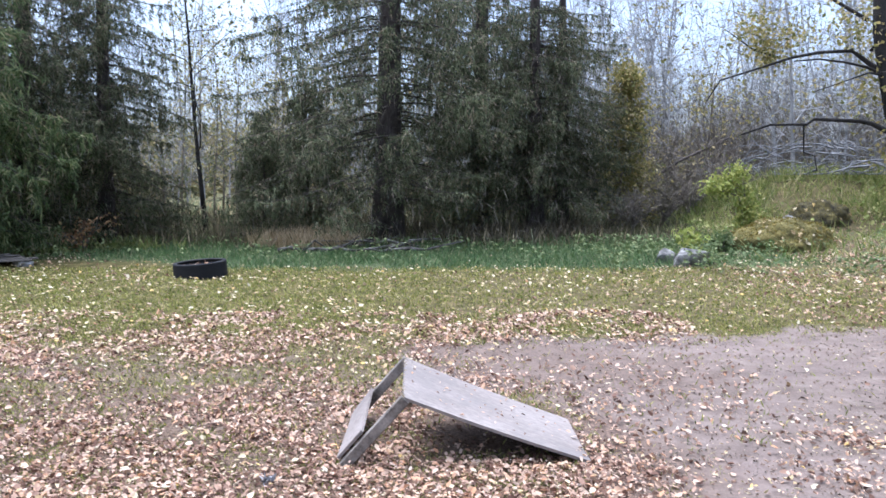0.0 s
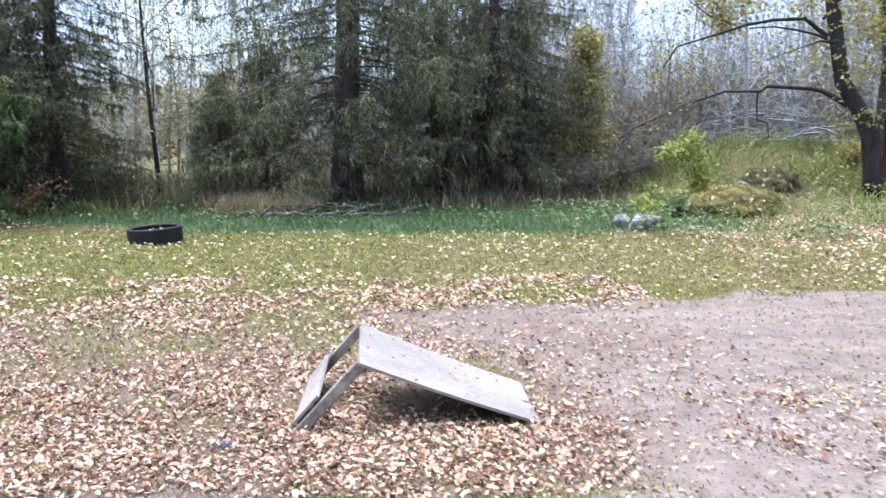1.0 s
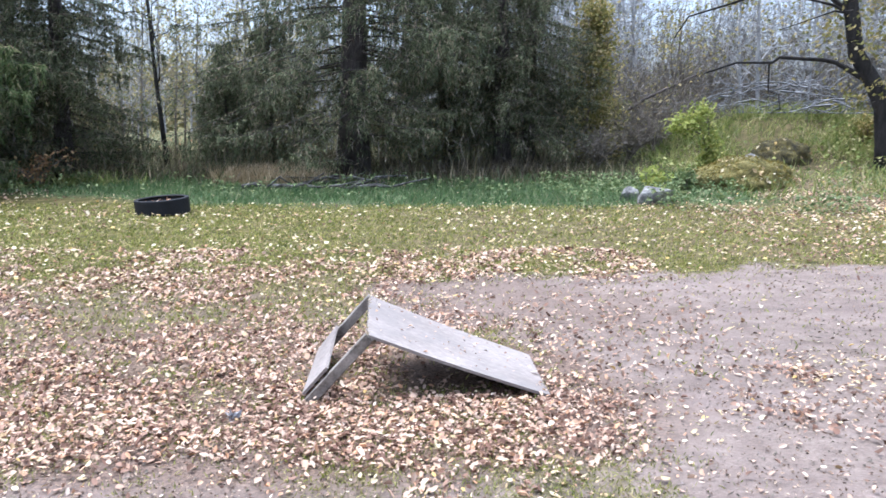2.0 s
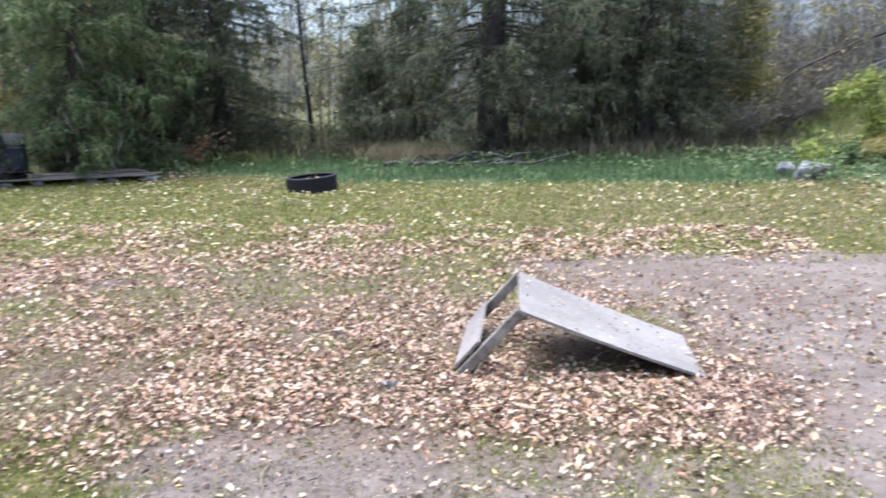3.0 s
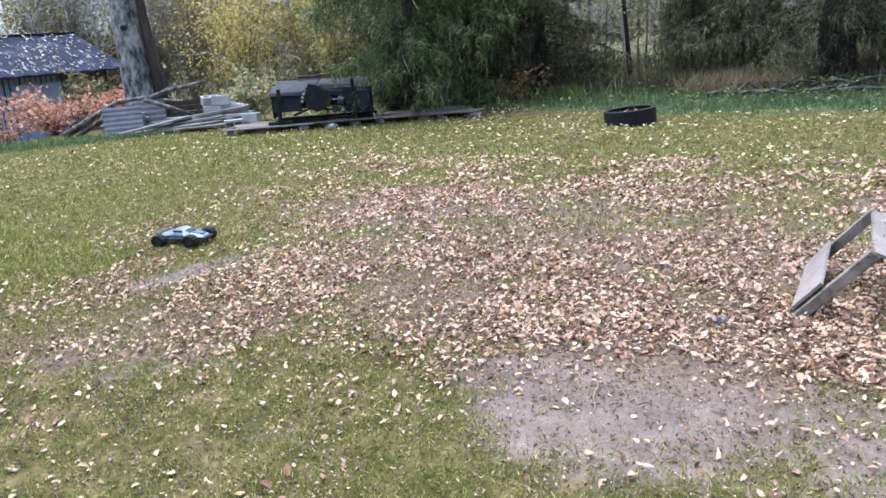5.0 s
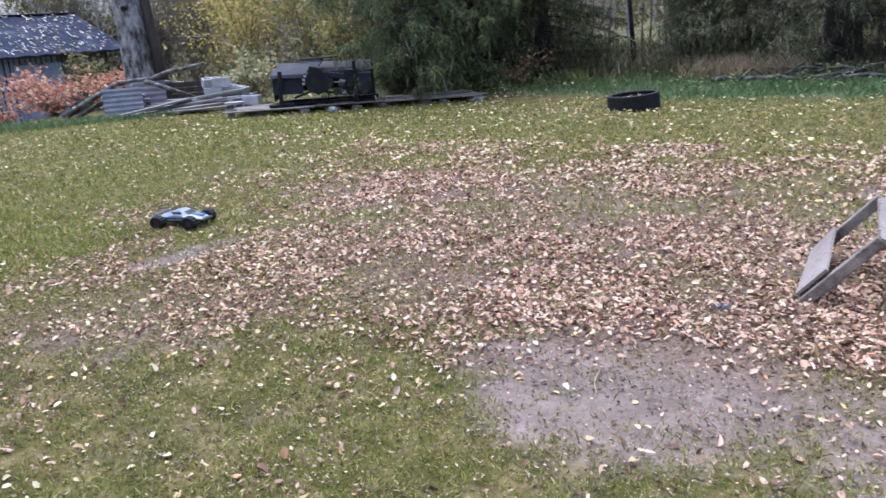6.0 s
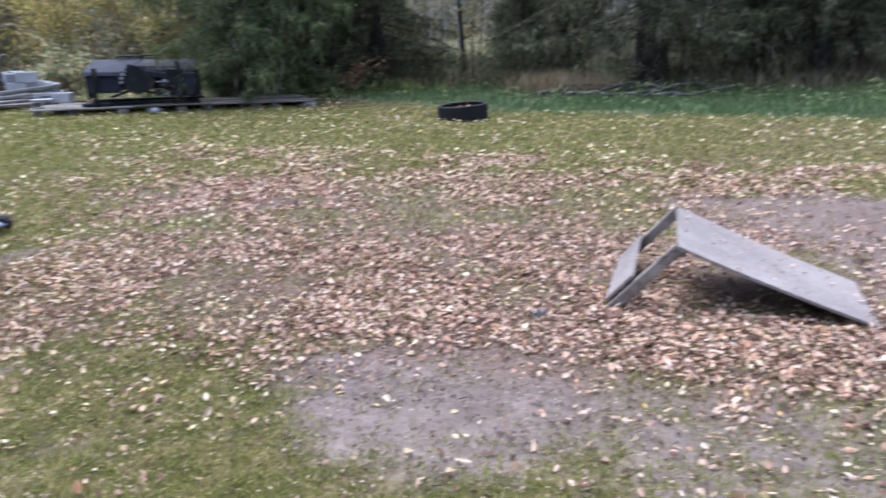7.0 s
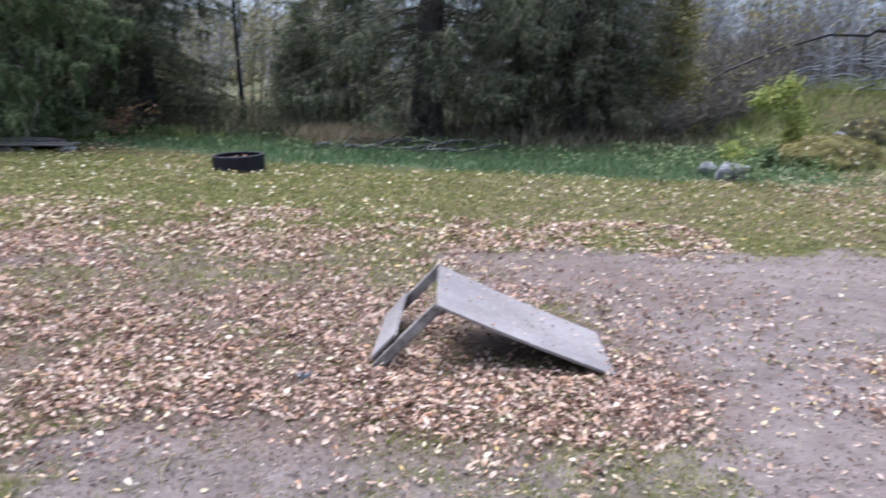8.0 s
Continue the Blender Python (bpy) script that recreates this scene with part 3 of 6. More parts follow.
def build_buggy():
    car = thing("toy_buggy", pose(-5.4, 4.25, float(height(-5.4, 4.25)), 0, 0, 12) @ Matrix.Diagonal((1.05, 1.0, 0.88, 1)), "silver and dark blue toy truck with fat black tyres on grass", "toy car")
    s = Shape()
    secs = [(-0.2, 0.055, 0.085, 0.1), (-0.15, 0.08, 0.075, 0.125), (-0.07, 0.095, 0.07, 0.15), (0.0, 0.09, 0.07, 0.165), (0.05, 0.09, 0.07, 0.15), (0.1, 0.095, 0.07, 0.118), (0.17, 0.08, 0.07, 0.105), (0.215, 0.05, 0.075, 0.09)]
    for x, w, z0, z1 in secs:
        s.v += [(x, -w, z0), (x, -w, z0 + (z1 - z0) * 0.55), (x, -w * 0.62, z1), (x, w * 0.62, z1), (x, w, z0 + (z1 - z0) * 0.55), (x, w, z0)]
    for i in range(len(secs) - 1):
        for k in range(6):
            l = (k + 1) % 6
            s.f.append((i * 6 + k, i * 6 + l, i * 6 + 6 + l, i * 6 + 6 + k))
    s.f += [tuple(range(6))[::-1], tuple(len(s.v) - 6 + k for k in range(6))]
    body = part("body", s, M_WHITE, car, "silver grey moulded shell")
    for x0, x1, z0, z1, y in ((0.055, 0.098, 0.152, 0.121, 0.05), (-0.075, -0.14, 0.151, 0.131, 0.045)):
        g = Shape()
        g.add([(x0, -y, z0), (x0, y, z0), (x1, y * 1.05, z1), (x1, -y * 1.05, z1), (x0, -y, z0 - 0.006), (x0, y, z0 - 0.006), (x1, y * 1.05, z1 - 0.006), (x1, -y * 1.05, z1 - 0.006)], [(0, 1, 2, 3), (7, 6, 5, 4), (0, 4, 5, 1), (1, 5, 6, 2), (2, 6, 7, 3), (3, 7, 4, 0)])
        part("windscreen", g, M_BLACK, body, "dark tinted screen")
    for y in (-0.077, 0.077):
        g = Shape()
        g.box((0.085, 0.006, 0.03), pose(0.0, y, 0.142, 32 if y < 0 else -32, 0, 0), 0.002)
        part("side_window", g, M_BLACK, body, "dark side window")
        g = Shape()
        g.box((0.3, 0.008, 0.014), pose(0.0, y * 1.22, 0.1, 0, 0, 0), 0.002)
        part("stripe", g, M_BLUE, body, "blue stripe")
    g = Shape()
    g.box((0.1, 0.05, 0.006), pose(0.15, 0, 0.114, 0, 8, 0), 0.002)
    part("bonnet_stripe", g, M_BLUE, body, "blue bonnet stripe")
    g = Shape()
    g.box((0.36, 0.12, 0.035), pose(0, 0, 0.062), 0.008)
    part("chassis", g, M_BLACK, car)
    for x in (-0.225, 0.225):
        g = Shape()
        g.box((0.03, 0.14, 0.03), pose(x, 0, 0.07), 0.008)
        part("bumper", g, M_BLACK, car)
    g = Shape()
    g.box((0.04, 0.2, 0.008), pose(-0.2, 0, 0.13, 0, 10, 0), 0.002)
    part("rear_wing", g, M_BLACK, car)
    g = Shape()
    g.tube([(-0.1, 0.05, 0.13), (-0.12, 0.05, 0.3)], [0.002, 0.001], 5)
    part("aerial", g, M_BLACK, car)
    tyre_me = None
    for x in (-0.15, 0.15):
        g = Shape()
        g.tube([(x, -0.14, 0.064), (x, 0.14, 0.064)], [0.008, 0.008], 8)
        part("axle", g, M_BLACK, car)
        for y in (-1, 1):
            if tyre_me is None:
                s2 = Shape()
                prof = [(0.034, 0.0), (0.054, 0.0), (0.064, 0.01), (0.067, 0.02), (0.067, 0.05), (0.064, 0.06), (0.054, 0.07), (0.034, 0.07)]
                for i in range(30):
                    w = 2 * math.pi * i / 30
                    for r, z in prof:
                        q = r - (0.004 if i % 2 and r > 0.06 else 0)
                        s2.v.append((q * math.cos(w), z - 0.035, q * math.sin(w)))
                k = len(prof)
                for i in range(30):
                    for j in range(k):
                        s2.f.append((i * k + j, i * k + (j + 1) % k, ((i + 1) % 30) * k + (j + 1) % k, ((i + 1) % 30) * k + j))
                tyre_me = s2.mesh("wheel")
                hub = Shape()
                hub.tube([(0, -0.026, 0), (0, 0.026, 0)], [0.036, 0.036], 16)
                hub_me = hub.mesh("rim")
            wheel = part("wheel", tyre_me, M_RUBBER, car)
            wheel.matrix_basis = pose(x, y * 0.135, 0.066)
            part("rim", hub_me, M_BLACK, wheel)


build_buggy()


# ---- spruces ----


def spruce_parts(seed, tall, reach, low, per_m=15, thick=0.28, bare=0.55, dead_n=1400, dense_to=7.0):
    """Meshes of a weeping spruce: trunk, limbs, needles, dead twigs. Boughs droop and carry hanging strands."""
    rng = np.random.default_rng(seed)
    trunk = Shape()
    zs = np.linspace(-0.1, tall, 12)
    trunk.tube([(0.05 * math.sin(z * 0.5 + seed), 0.05 * math.cos(z * 0.4), z) for z in zs], [thick * (1 - 0.97 * max(z, 0) / tall) * (1.25 if z < 0.2 else 1) for z in zs], 12)
    limbs = Shape()
    base, way, size, wide = [], [], [], []
    top = min(dense_to, tall * 0.95)
    heights = list(low + (top - low) * (np.arange(int(per_m * (top - low))) + rng.random(int(per_m * (top - low)))) / int(per_m * (top - low)))
    heights += list(rng.uniform(top, tall * 0.97, int(4 * (tall * 0.97 - top) + 1)))
    for i, h in enumerate(heights):
        dense = h <= top
        az = i * 2.39996 + rng.normal() * 0.5
        ln = reach * (1 - h / tall) ** 0.75 * rng.uniform(0.55, 1.12) * (0.7 + 0.3 * float(smooth(h, low, low + 1.4)))
        if ln < 0.2 or vnoise(az * 1.1, h * 0.8, 1.0, seed) < 0.2:
            continue
        d = np.array([math.cos(az), math.sin(az), 0])
        lat = np.array([-d[1], d[0], 0])
        drop, lift = rng.uniform(0.3, 0.62), rng.uniform(-0.12, 0.14)
        floor = (0.5 + 0.75 * rng.random()) * min(1.0, low)

        def axis(q):
            q = np.asarray(q)[..., None]
            z = h + ln * (lift * q - drop * q * q + 0.22 * q ** 4)
            return d * (ln * q) + lat * (0.12 * ln * np.sin(q * 2.2 + i)) + np.array([0, 0, 1.0]) * np.maximum(z, floor)
        pts = axis(np.linspace(0, 1, 7))
        limbs.tube([tuple(p) for p in pts], list(np.linspace(0.009 + 0.0035 * ln, 0.002, 7)), 4, False)
        n = int(ln * (15 if dense else 5)) + 3
        q0 = rng.uniform(0.1, 1.0, n) ** 0.8
        p0 = axis(q0)
        off = rng.choice([-1, 1], n) * rng.uniform(0.02, 1.0, n) * (0.3 * ln * (1.12 - q0) + 0.08)
        shoot = lat * off[:, None] + d * (0.55 * np.abs(off))[:, None] - np.array([0, 0, 1.0]) * (0.28 * np.abs(off))[:, None]
        p1 = p0 + shoot
        for k in range(0, n, 7):
            limbs.tube([tuple(p0[k]), tuple(p0[k] + shoot[k] * 0.5 + [0, 0, 0.02]), tuple(p1[k])], [0.008, 0.006, 0.003], 3, False)
        # needles along the side shoots
        m = 8
        u = rng.random((n, m, 1))
        b = p0[:, None] + shoot[:, None] * u + rng.normal(size=(n, m, 3)) * 0.015
        w = unit(shoot)[:, None] * 0.6 + d * 0.25 + rng.normal(size=(n, m, 3)) * 0.45 + [0, 0, -0.45]
        base.append(b.reshape(-1, 3)), way.append(w.reshape(-1, 3))
        size.append(rng.uniform(0.06, 0.16, n * m)), wide.append(rng.uniform(0.013, 0.026, n * m))
        # strands that hang from the shoots, and their needles
        m = 16
        long = (rng.uniform(0.15, 0.45, n) + 0.6 * rng.random(n) ** 3) * (0.6 + 0.1 * min(ln, 4.0))
        foot = p0 + shoot * rng.uniform(0.3, 1.0, (n, 1))
        long = np.minimum(long, np.maximum(foot[:, 2] - 0.12 - 0.3 * (low > 0.5), 0.05))
        sway = rng.normal(size=(n, 3)) * 0.08
        u = rng.random((n, m, 1))
        b = foot[:, None] + (sway[:, None] + [0, 0, -1.0]) * long[:, None, None] * u + rng.normal(size=(n, m, 3)) * 0.012
        w = rng.normal(size=(n, m, 3)) * 0.42 + [0, 0, -0.85]
        base.append(b.reshape(-1, 3)), way.append(w.reshape(-1, 3))
        size.append(rng.uniform(0.06, 0.17, n * m)), wide.append(rng.uniform(0.012, 0.025, n * m))
        # short needles that clothe the bough itself
        m = int((75 if dense else 25) * ln) + 12
        base.append(axis(rng.uniform(0.06, 1.0, m)) + rng.normal(size=(m, 3)) * 0.02), way.append(rng.normal(size=(m, 3)) * 0.6 + d * 0.5 + [0, 0, -0.25])
        size.append(rng.uniform(0.07, 0.18, m)), wide.append(rng.uniform(0.014, 0.028, m))
    base, way, size, wide = [np.concatenate(a) for a in (base, way, size, wide)]
    size = np.minimum(size, np.maximum(base[:, 2] - 0.05, 0.05))
    # bare gaps in the crown, and thinner needles near the ground
    turn = np.arctan2(base[:, 1], base[:, 0]) * reach
    gap = smooth(0.5 * vnoise(turn + base[:, 2] * 0.2, base[:, 2] * 0.6, 1.7, seed + 2) + 0.5 * vnoise(turn * 1.5, base[:, 2] * 0.7, 5.0, seed + 5), 0.33, 0.45) * (1 - bare * smooth(2.4 - base[:, 2], 0.0, 1.4))
    keep = rng.random(len(base)) < (0.05 + 0.95 * gap) * (1 - 0.3 * smooth(base[:, 2], 2.0, 4.0))
    base, way, size, wide = base[keep], way[keep], size[keep], wide[keep]
    needles = slivers("needles", base, way, size, wide, M_YOUNG if bare == 0 else M_NEEDLE, rng)
    n = dead_n
    az, h = rng.uniform(0, 6.283, n), 0.5 + tall * 0.4 * rng.random(n) ** 1.3
    out = rng.uniform(0.05, 0.7, n) * reach
    b = np.stack([np.cos(az) * out, np.sin(az) * out, np.maximum(h - out * 0.35, 0.3)], 1)
    k = np.stack([np.cos(az) * 0.5, np.sin(az) * 0.5, rng.uniform(-1.6, 0.1, n)], 1) + rng.normal(size=(n, 3)) * 0.35
    dead = blades("dead_twig", b, k, np.minimum(rng.uniform(0.15, 0.6, n), b[:, 2] - 0.1), rng.uniform(0.006, 0.014, n), M_TWIG, rng, 0.2)
    return trunk.mesh("trunk", True), limbs.mesh("limb"), needles, dead


def plant_spruces():
    kinds = [spruce_parts(11, 15.0, 4.9, 1.0, 24, 0.35, dense_to=6.6), spruce_parts(23, 13.0, 3.0, 0.6, 26, 0.24, 0.2, dense_to=6.8), spruce_parts(37, 9.0, 2.2, 0.35, 26, 0.11, 0.0, 350, 5.6), spruce_parts(41, 14.0, 3.5, 0.9, 22, 0.26, dense_to=6.6), spruce_parts(53, 4.2, 1.8, 0.3, 30, 0.06, 0.1, 200, 4.0)]
    spots = [(-8.8, 13.75, 2, 40, 1.25), (-9.25, 13.85, 4, 200, 0.5), (-8.75, 16.4, 1, 100, 0.95), (-7.5, 17.3, 1, 10, 0.85), (-4.05, 17.4, 4, 250, 0.72),
             (-1.25, 18.2, 0, 0, 1.02), (1.0, 20.5, 3, 80, 1.0), (2.3, 19.4, 3, 300, 0.86), (3.15, 20.6, 3, 160, 0.76), (-11.6, 18.2, 3, 70, 0.95), (-3.4, 19.6, 4, 30, 1.0), (-4.7, 20.4, 4, 130, 0.8)]
    for x, y, k, turn, size in spots:
        t = thing("spruce", pose(x, y, float(height(x, y)), 0, 0, turn) @ Matrix.Scale(size, 4), "tall dark green spruce with drooping boughs beside the lawn" if k not in (2, 4) else "slender young spruce with boughs down to the grass", "tree", "spruces at the lawn's edge")
        trunk, limbs, needles, dead = kinds[k]
        tr = part("trunk", trunk, M_BARK, t, "rough dark brown bark")
        tagged(part("bough_tangle", limbs, M_BARK, tr), kind="stuff")
        part("crown", needles, needles.materials[0], t)
        tagged(part("dead_twig_tangle", dead, M_TWIG, tr, "bare brown twigs"), kind="stuff")


plant_spruces()


# ---- leafed and bare trees ----


def grow(seed, tall, thick, lean=(0, 0), limbs=14, first=0.25, spread_out=0.35, twigs=5, leaf_n=0, leaf_size=0.07, droop=0.0):
    """Wood as a Shape and leaf places of a broadleaf tree."""
    rng = np.random.default_rng(seed)
    wood, tips = Shape(), []
    zs = np.linspace(0, 1, 9)

    def stem(s):
        return Vector((lean[0] * s * s * tall + 0.015 * tall * math.sin(5 * s + seed), lean[1] * s * s * tall + 0.015 * tall * math.cos(4 * s + seed), tall * s - (0.1 if s == 0 else 0)))
    wood.tube([stem(s) for s in zs], [thick * (1.2 if s == 0 else 1 - 0.9 * s) for s in zs], 8)
    for i in range(limbs):
        s = first + (0.97 - first) * (i + rng.random()) / limbs
        az = i * 2.4 + rng.normal() * 0.4
        ln = tall * spread_out * (1.1 - s) * rng.uniform(0.6, 1.2) + 0.2
        p, d = stem(s), Vector((math.cos(az), math.sin(az), rng.uniform(0.2, 1.0) - droop))
        pts = [p]
        for _ in range(5):
            d = (d + Vector(rng.normal(size=3)) * 0.22).normalized()
            pts.append(pts[-1] + d * (ln / 5))
        r0 = max(thick * (1 - s) * 0.45, 0.008)
        wood.tube(pts, list(np.linspace(r0, 0.004, 6)), 5, False)
        tips += pts[2:]
        for _ in range(twigs):
            a = pts[rng.integers(1, 5)]
            e = (d + Vector(rng.normal(size=3)) * 0.8).normalized()
            b = a + e * (ln * rng.uniform(0.2, 0.45))
            c = b + (e + Vector(rng.normal(size=3)) * 0.5).normalized() * (ln * 0.2)
            wood.tube([a, b, c], [r0 * 0.35 + 0.002, 0.004, 0.002], 3, False)
            tips += [b, c, (a + b) / 2]
    if not leaf_n:
        return wood, None
    tips = np.array([tuple(p) for p in tips])
    c = tips[rng.integers(0, len(tips), leaf_n)] + rng.normal(size=(leaf_n, 3)) * (0.025 * tall + 0.05)
    return wood, (c, rng.normal(size=(leaf_n, 3)) + [0, 0, 0.4], rng.uniform(0.6, 1.3, leaf_n) * leaf_size, rng)


def broadleaf(name, x, y, label, category, leaf_mat, wood_mat, group="", **how):
    t = thing(name, pose(x, y, float(height(x, y))), label, category, group)
    wood, lv = grow(**how)
    part("trunk", wood, wood_mat, t, smooth=True)
    if lv:
        c, nrm, size, rng = lv
        c[:, 2] = np.maximum(c[:, 2], 0.05)
        part("foliage", leaves("foliage", c, nrm, size, leaf_mat, rng), leaf_mat, t)
    return t


def shrub(name, x, y, seed, wide, tall, n, size, leaf_mat, label, stems=16, base=0.05):
    """A bush: many thin stems from one foot, and a ragged cloud of leaves on them."""
    rng = np.random.default_rng(seed)
    t = thing(name, pose(x, y, float(height(x, y))), label, "bush")
    wood, spots = Shape(), []
    for i in range(stems):
        az, out, up = rng.uniform(0, 6.283), rng.uniform(0.2, 1.0) * wide, rng.uniform(0.5, 1.05) * tall
        pts = [Vector((math.cos(az) * out * s ** 1.3 + rng.normal() * 0.03, math.sin(az) * out * s ** 1.3 + rng.normal() * 0.03, up * (s ** 0.8))) for s in (0, 0.3, 0.6, 0.85, 1)]
        wood.tube(pts, [0.014, 0.011, 0.008, 0.005, 0.003], 4, False)
        spots += pts[1:] + [pts[2].lerp(pts[3], 0.5), pts[3].lerp(pts[4], 0.5)]
    part("stem_tangle", wood, M_TWIG, t)
    spots = np.array([tuple(p) for p in spots])
    spots = spots[rng.random(len(spots)) < 0.55]
    c = spots[rng.integers(0, len(spots), n)] + rng.normal(size=(n, 3)) * (0.075 * (wide + tall) / 2 + 0.03)
    c[:, 2] = np.maximum(c[:, 2], base)
    part("foliage", leaves("foliage", c, rng.normal(size=(n, 3)) + [0, 0, 0.5], rng.uniform(0.6, 1.3, n) * size, leaf_mat, rng), leaf_mat, t)
    return t


broadleaf("leaning_tree", -6.0, 19.6, "thin dark tree leaning over a gap in the spruces", "tree", M_OLIVE, M_OLDBARK, seed=3, tall=8.0, thick=0.065, lean=(-0.11, 0), limbs=16, twigs=4, leaf_n=900, leaf_size=0.1)
for bx, by, bs, bh in ((-6.9, 23.6, 61, 5.6), (-5.2, 25.0, 62, 6.4), (-7.6, 26.5, 63, 7.5), (-6.1, 27.5, 64, 7.0), (-4.6, 22.6, 65, 4.2), (-5.8, 22.0, 66, 5.2), (-8.2, 24.6, 67, 6.5), (-3.9, 24.4, 68, 5.8)):
    broadleaf("thin_birch", bx, by, "thin bare birch with a few small yellow leaves", "tree", M_YELLOW, M_TWIG, "birches behind the gap", seed=bs, tall=bh, thick=0.035, limbs=26, first=0.15, spread_out=0.28, twigs=6, leaf_n=800, leaf_size=0.075)
broadleaf("yellow_birch", 4.75, 20.4, "slim birch with yellow green leaves", "tree", M_YELLOW, M_TWIG, seed=4, tall=4.3, thick=0.05, limbs=36, first=0.06, spread_out=0.17, leaf_n=6500, leaf_size=0.1, droop=0.3)
broadleaf("small_tree", 7.8, 23.2, "small bare tree with a few yellow leaves", "tree", M_YELLOW, M_TWIG, seed=6, tall=4.2, thick=0.06, lean=(0.1, 0), limbs=16, first=0.1, spread_out=0.5, leaf_n=700, leaf_size=0.09)


def build_sapling():
    t = thing("sapling", pose(6.25, 16.3, float(height(6.25, 16.3))), "bright yellow green sapling beside a mossy mound", "bush")
    rng = np.random.default_rng(12)
    for pts in ([(0.1, 0, -0.05), (0.12, 0, 0.5), (0.0, 0, 1.0), (-0.25, 0, 1.4)], [(0.12, 0, 0.3), (0.15, 0.03, 0.8), (0.1, 0, 1.3), (0.0, 0, 1.6)], [(0.0, 0, 1.0), (-0.4, 0.05, 1.15), (-0.65, 0, 1.12)]):
        st = Shape()
        st.tube(pts, list(np.linspace(0.016, 0.005, len(pts))), 6)
        part("stem", st, M_TWIG, t)
    spots = [((-0.3, 0, 1.25), (0.32, 0.25, 0.2), 520), ((-0.62, 0, 1.12), (0.14, 0.15, 0.1), 90), ((-0.05, 0, 1.5), (0.2, 0.2, 0.18), 260), ((0.16, 0, 0.68), (0.18, 0.17, 0.36), 620), ((0.2, 0, 0.28), (0.14, 0.13, 0.2), 200)]
    c = np.concatenate([np.array(p) + rng.normal(size=(n, 3)) * np.array(r) * 0.62 for p, r, n in spots])
    c[:, 2] = np.maximum(c[:, 2], 0.04)
    part("foliage", leaves("foliage", c, rng.normal(size=c.shape) + [0, -0.3, 0.4], rng.uniform(0.05, 0.11, len(c)), M_LIME, rng), M_LIME, t)


build_sapling()
shrub("weed_clump", 4.75, 14.7, 71, 0.35, 0.5, 220, 0.11, M_LIME, "pale green leafy weed behind a grey stone", 9)
shrub("weed_clump", 5.5, 15.0, 72, 0.4, 0.4, 200, 0.1, M_HERB, "low green weeds beside the mossy mound", 10)
shrub("yellow_bush", 12.0, 20.0, 17, 0.45, 0.75, 420, 0.09, M_YELLOW, "small yellow bush on the bank beside a tree", 10)
shrub("orange_bush", -17.9, 11.5, 13, 1.35, 1.0, 1500, 0.1, M_SALMON, "orange red bush in front of the barn", 46)
shrub("orange_bush", -19.3, 11.0, 19, 1.0, 0.9, 380, 0.1, M_SALMON, "thin pinkish orange bush against the barn wall", 30)
shrub("rust_bush", -7.3, 15.6, 22, 0.7, 0.7, 300, 0.08, M_RUST, "low rust brown bush behind the planks", 16)
shrub("orange_bush", -17.6, 13.0, 14, 0.9, 0.8, 1000, 0.12, M_SALMON, "small orange red bush beside the barn", 16)
shrub("pale_bush", -12.9, 13.3, 16, 0.75, 1.25, 800, 0.11, M_PALEGREEN, "pale grey green bush behind the concrete blocks", 18)
shrub("yellow_bush", -33.8, 25.1, 18, 2.0, 3.2, 3000, 0.2, M_OLIVE, "olive brown bush behind the barn", 30)
shrub("yellow_bush", -28.9, 23.2, 20, 2.2, 3.6, 3200, 0.2, M_OLIVE, "olive brown bush beside the barn", 30)
shrub("green_bush", -19.9, 14.2, 15, 0.7, 1.8, 800, 0.13, M_OLIVE, "dark olive green bush against the barn wall", 18)
for k, (x, y, w, h) in enumerate(((-17.5, 18.0, 2.0, 4.2), (-15.6, 18.6, 1.7, 3.4), (-14.4, 19.6, 1.6, 3.0), (-13.2, 17.4, 1.1, 1.8), (-19.6, 19.5, 2.2, 4.5), (-22.5, 24.5, 2.6, 6.0), (-27.5, 26.5, 3.0, 7.0), (-33.0, 22.0, 3.0, 7.5), (-18.0, 23.5, 2.4, 6.0), (-34.0, 14.0, 3.0, 7.0), (-14.0, 23.5, 2.2, 5.0))):
    shrub("yellow_bush", x, y, 30 + k, w, h, 1900 if h < 4.6 else 4500, 0.12 if h < 4.6 else 0.15, (M_GOLD, M_YELLOW)[k % 2], "yellow and olive leafed autumn bush behind the scrap", 26)
for k, (x, y, w, h) in enumerate(((-7.9, 19.5, 1.0, 1.5), (-4.5, 20.2, 0.7, 0.9), (0.6, 19.5, 1.1, 1.0), (5.4, 21.5, 1.2, 1.4), (6.6, 24.5, 1.3, 1.6))):
    shrub("undergrowth_bush", x, y, 50 + k, w, h, 1100, 0.1, M_OLIVE, "low olive brown bush under the spruces", 24)


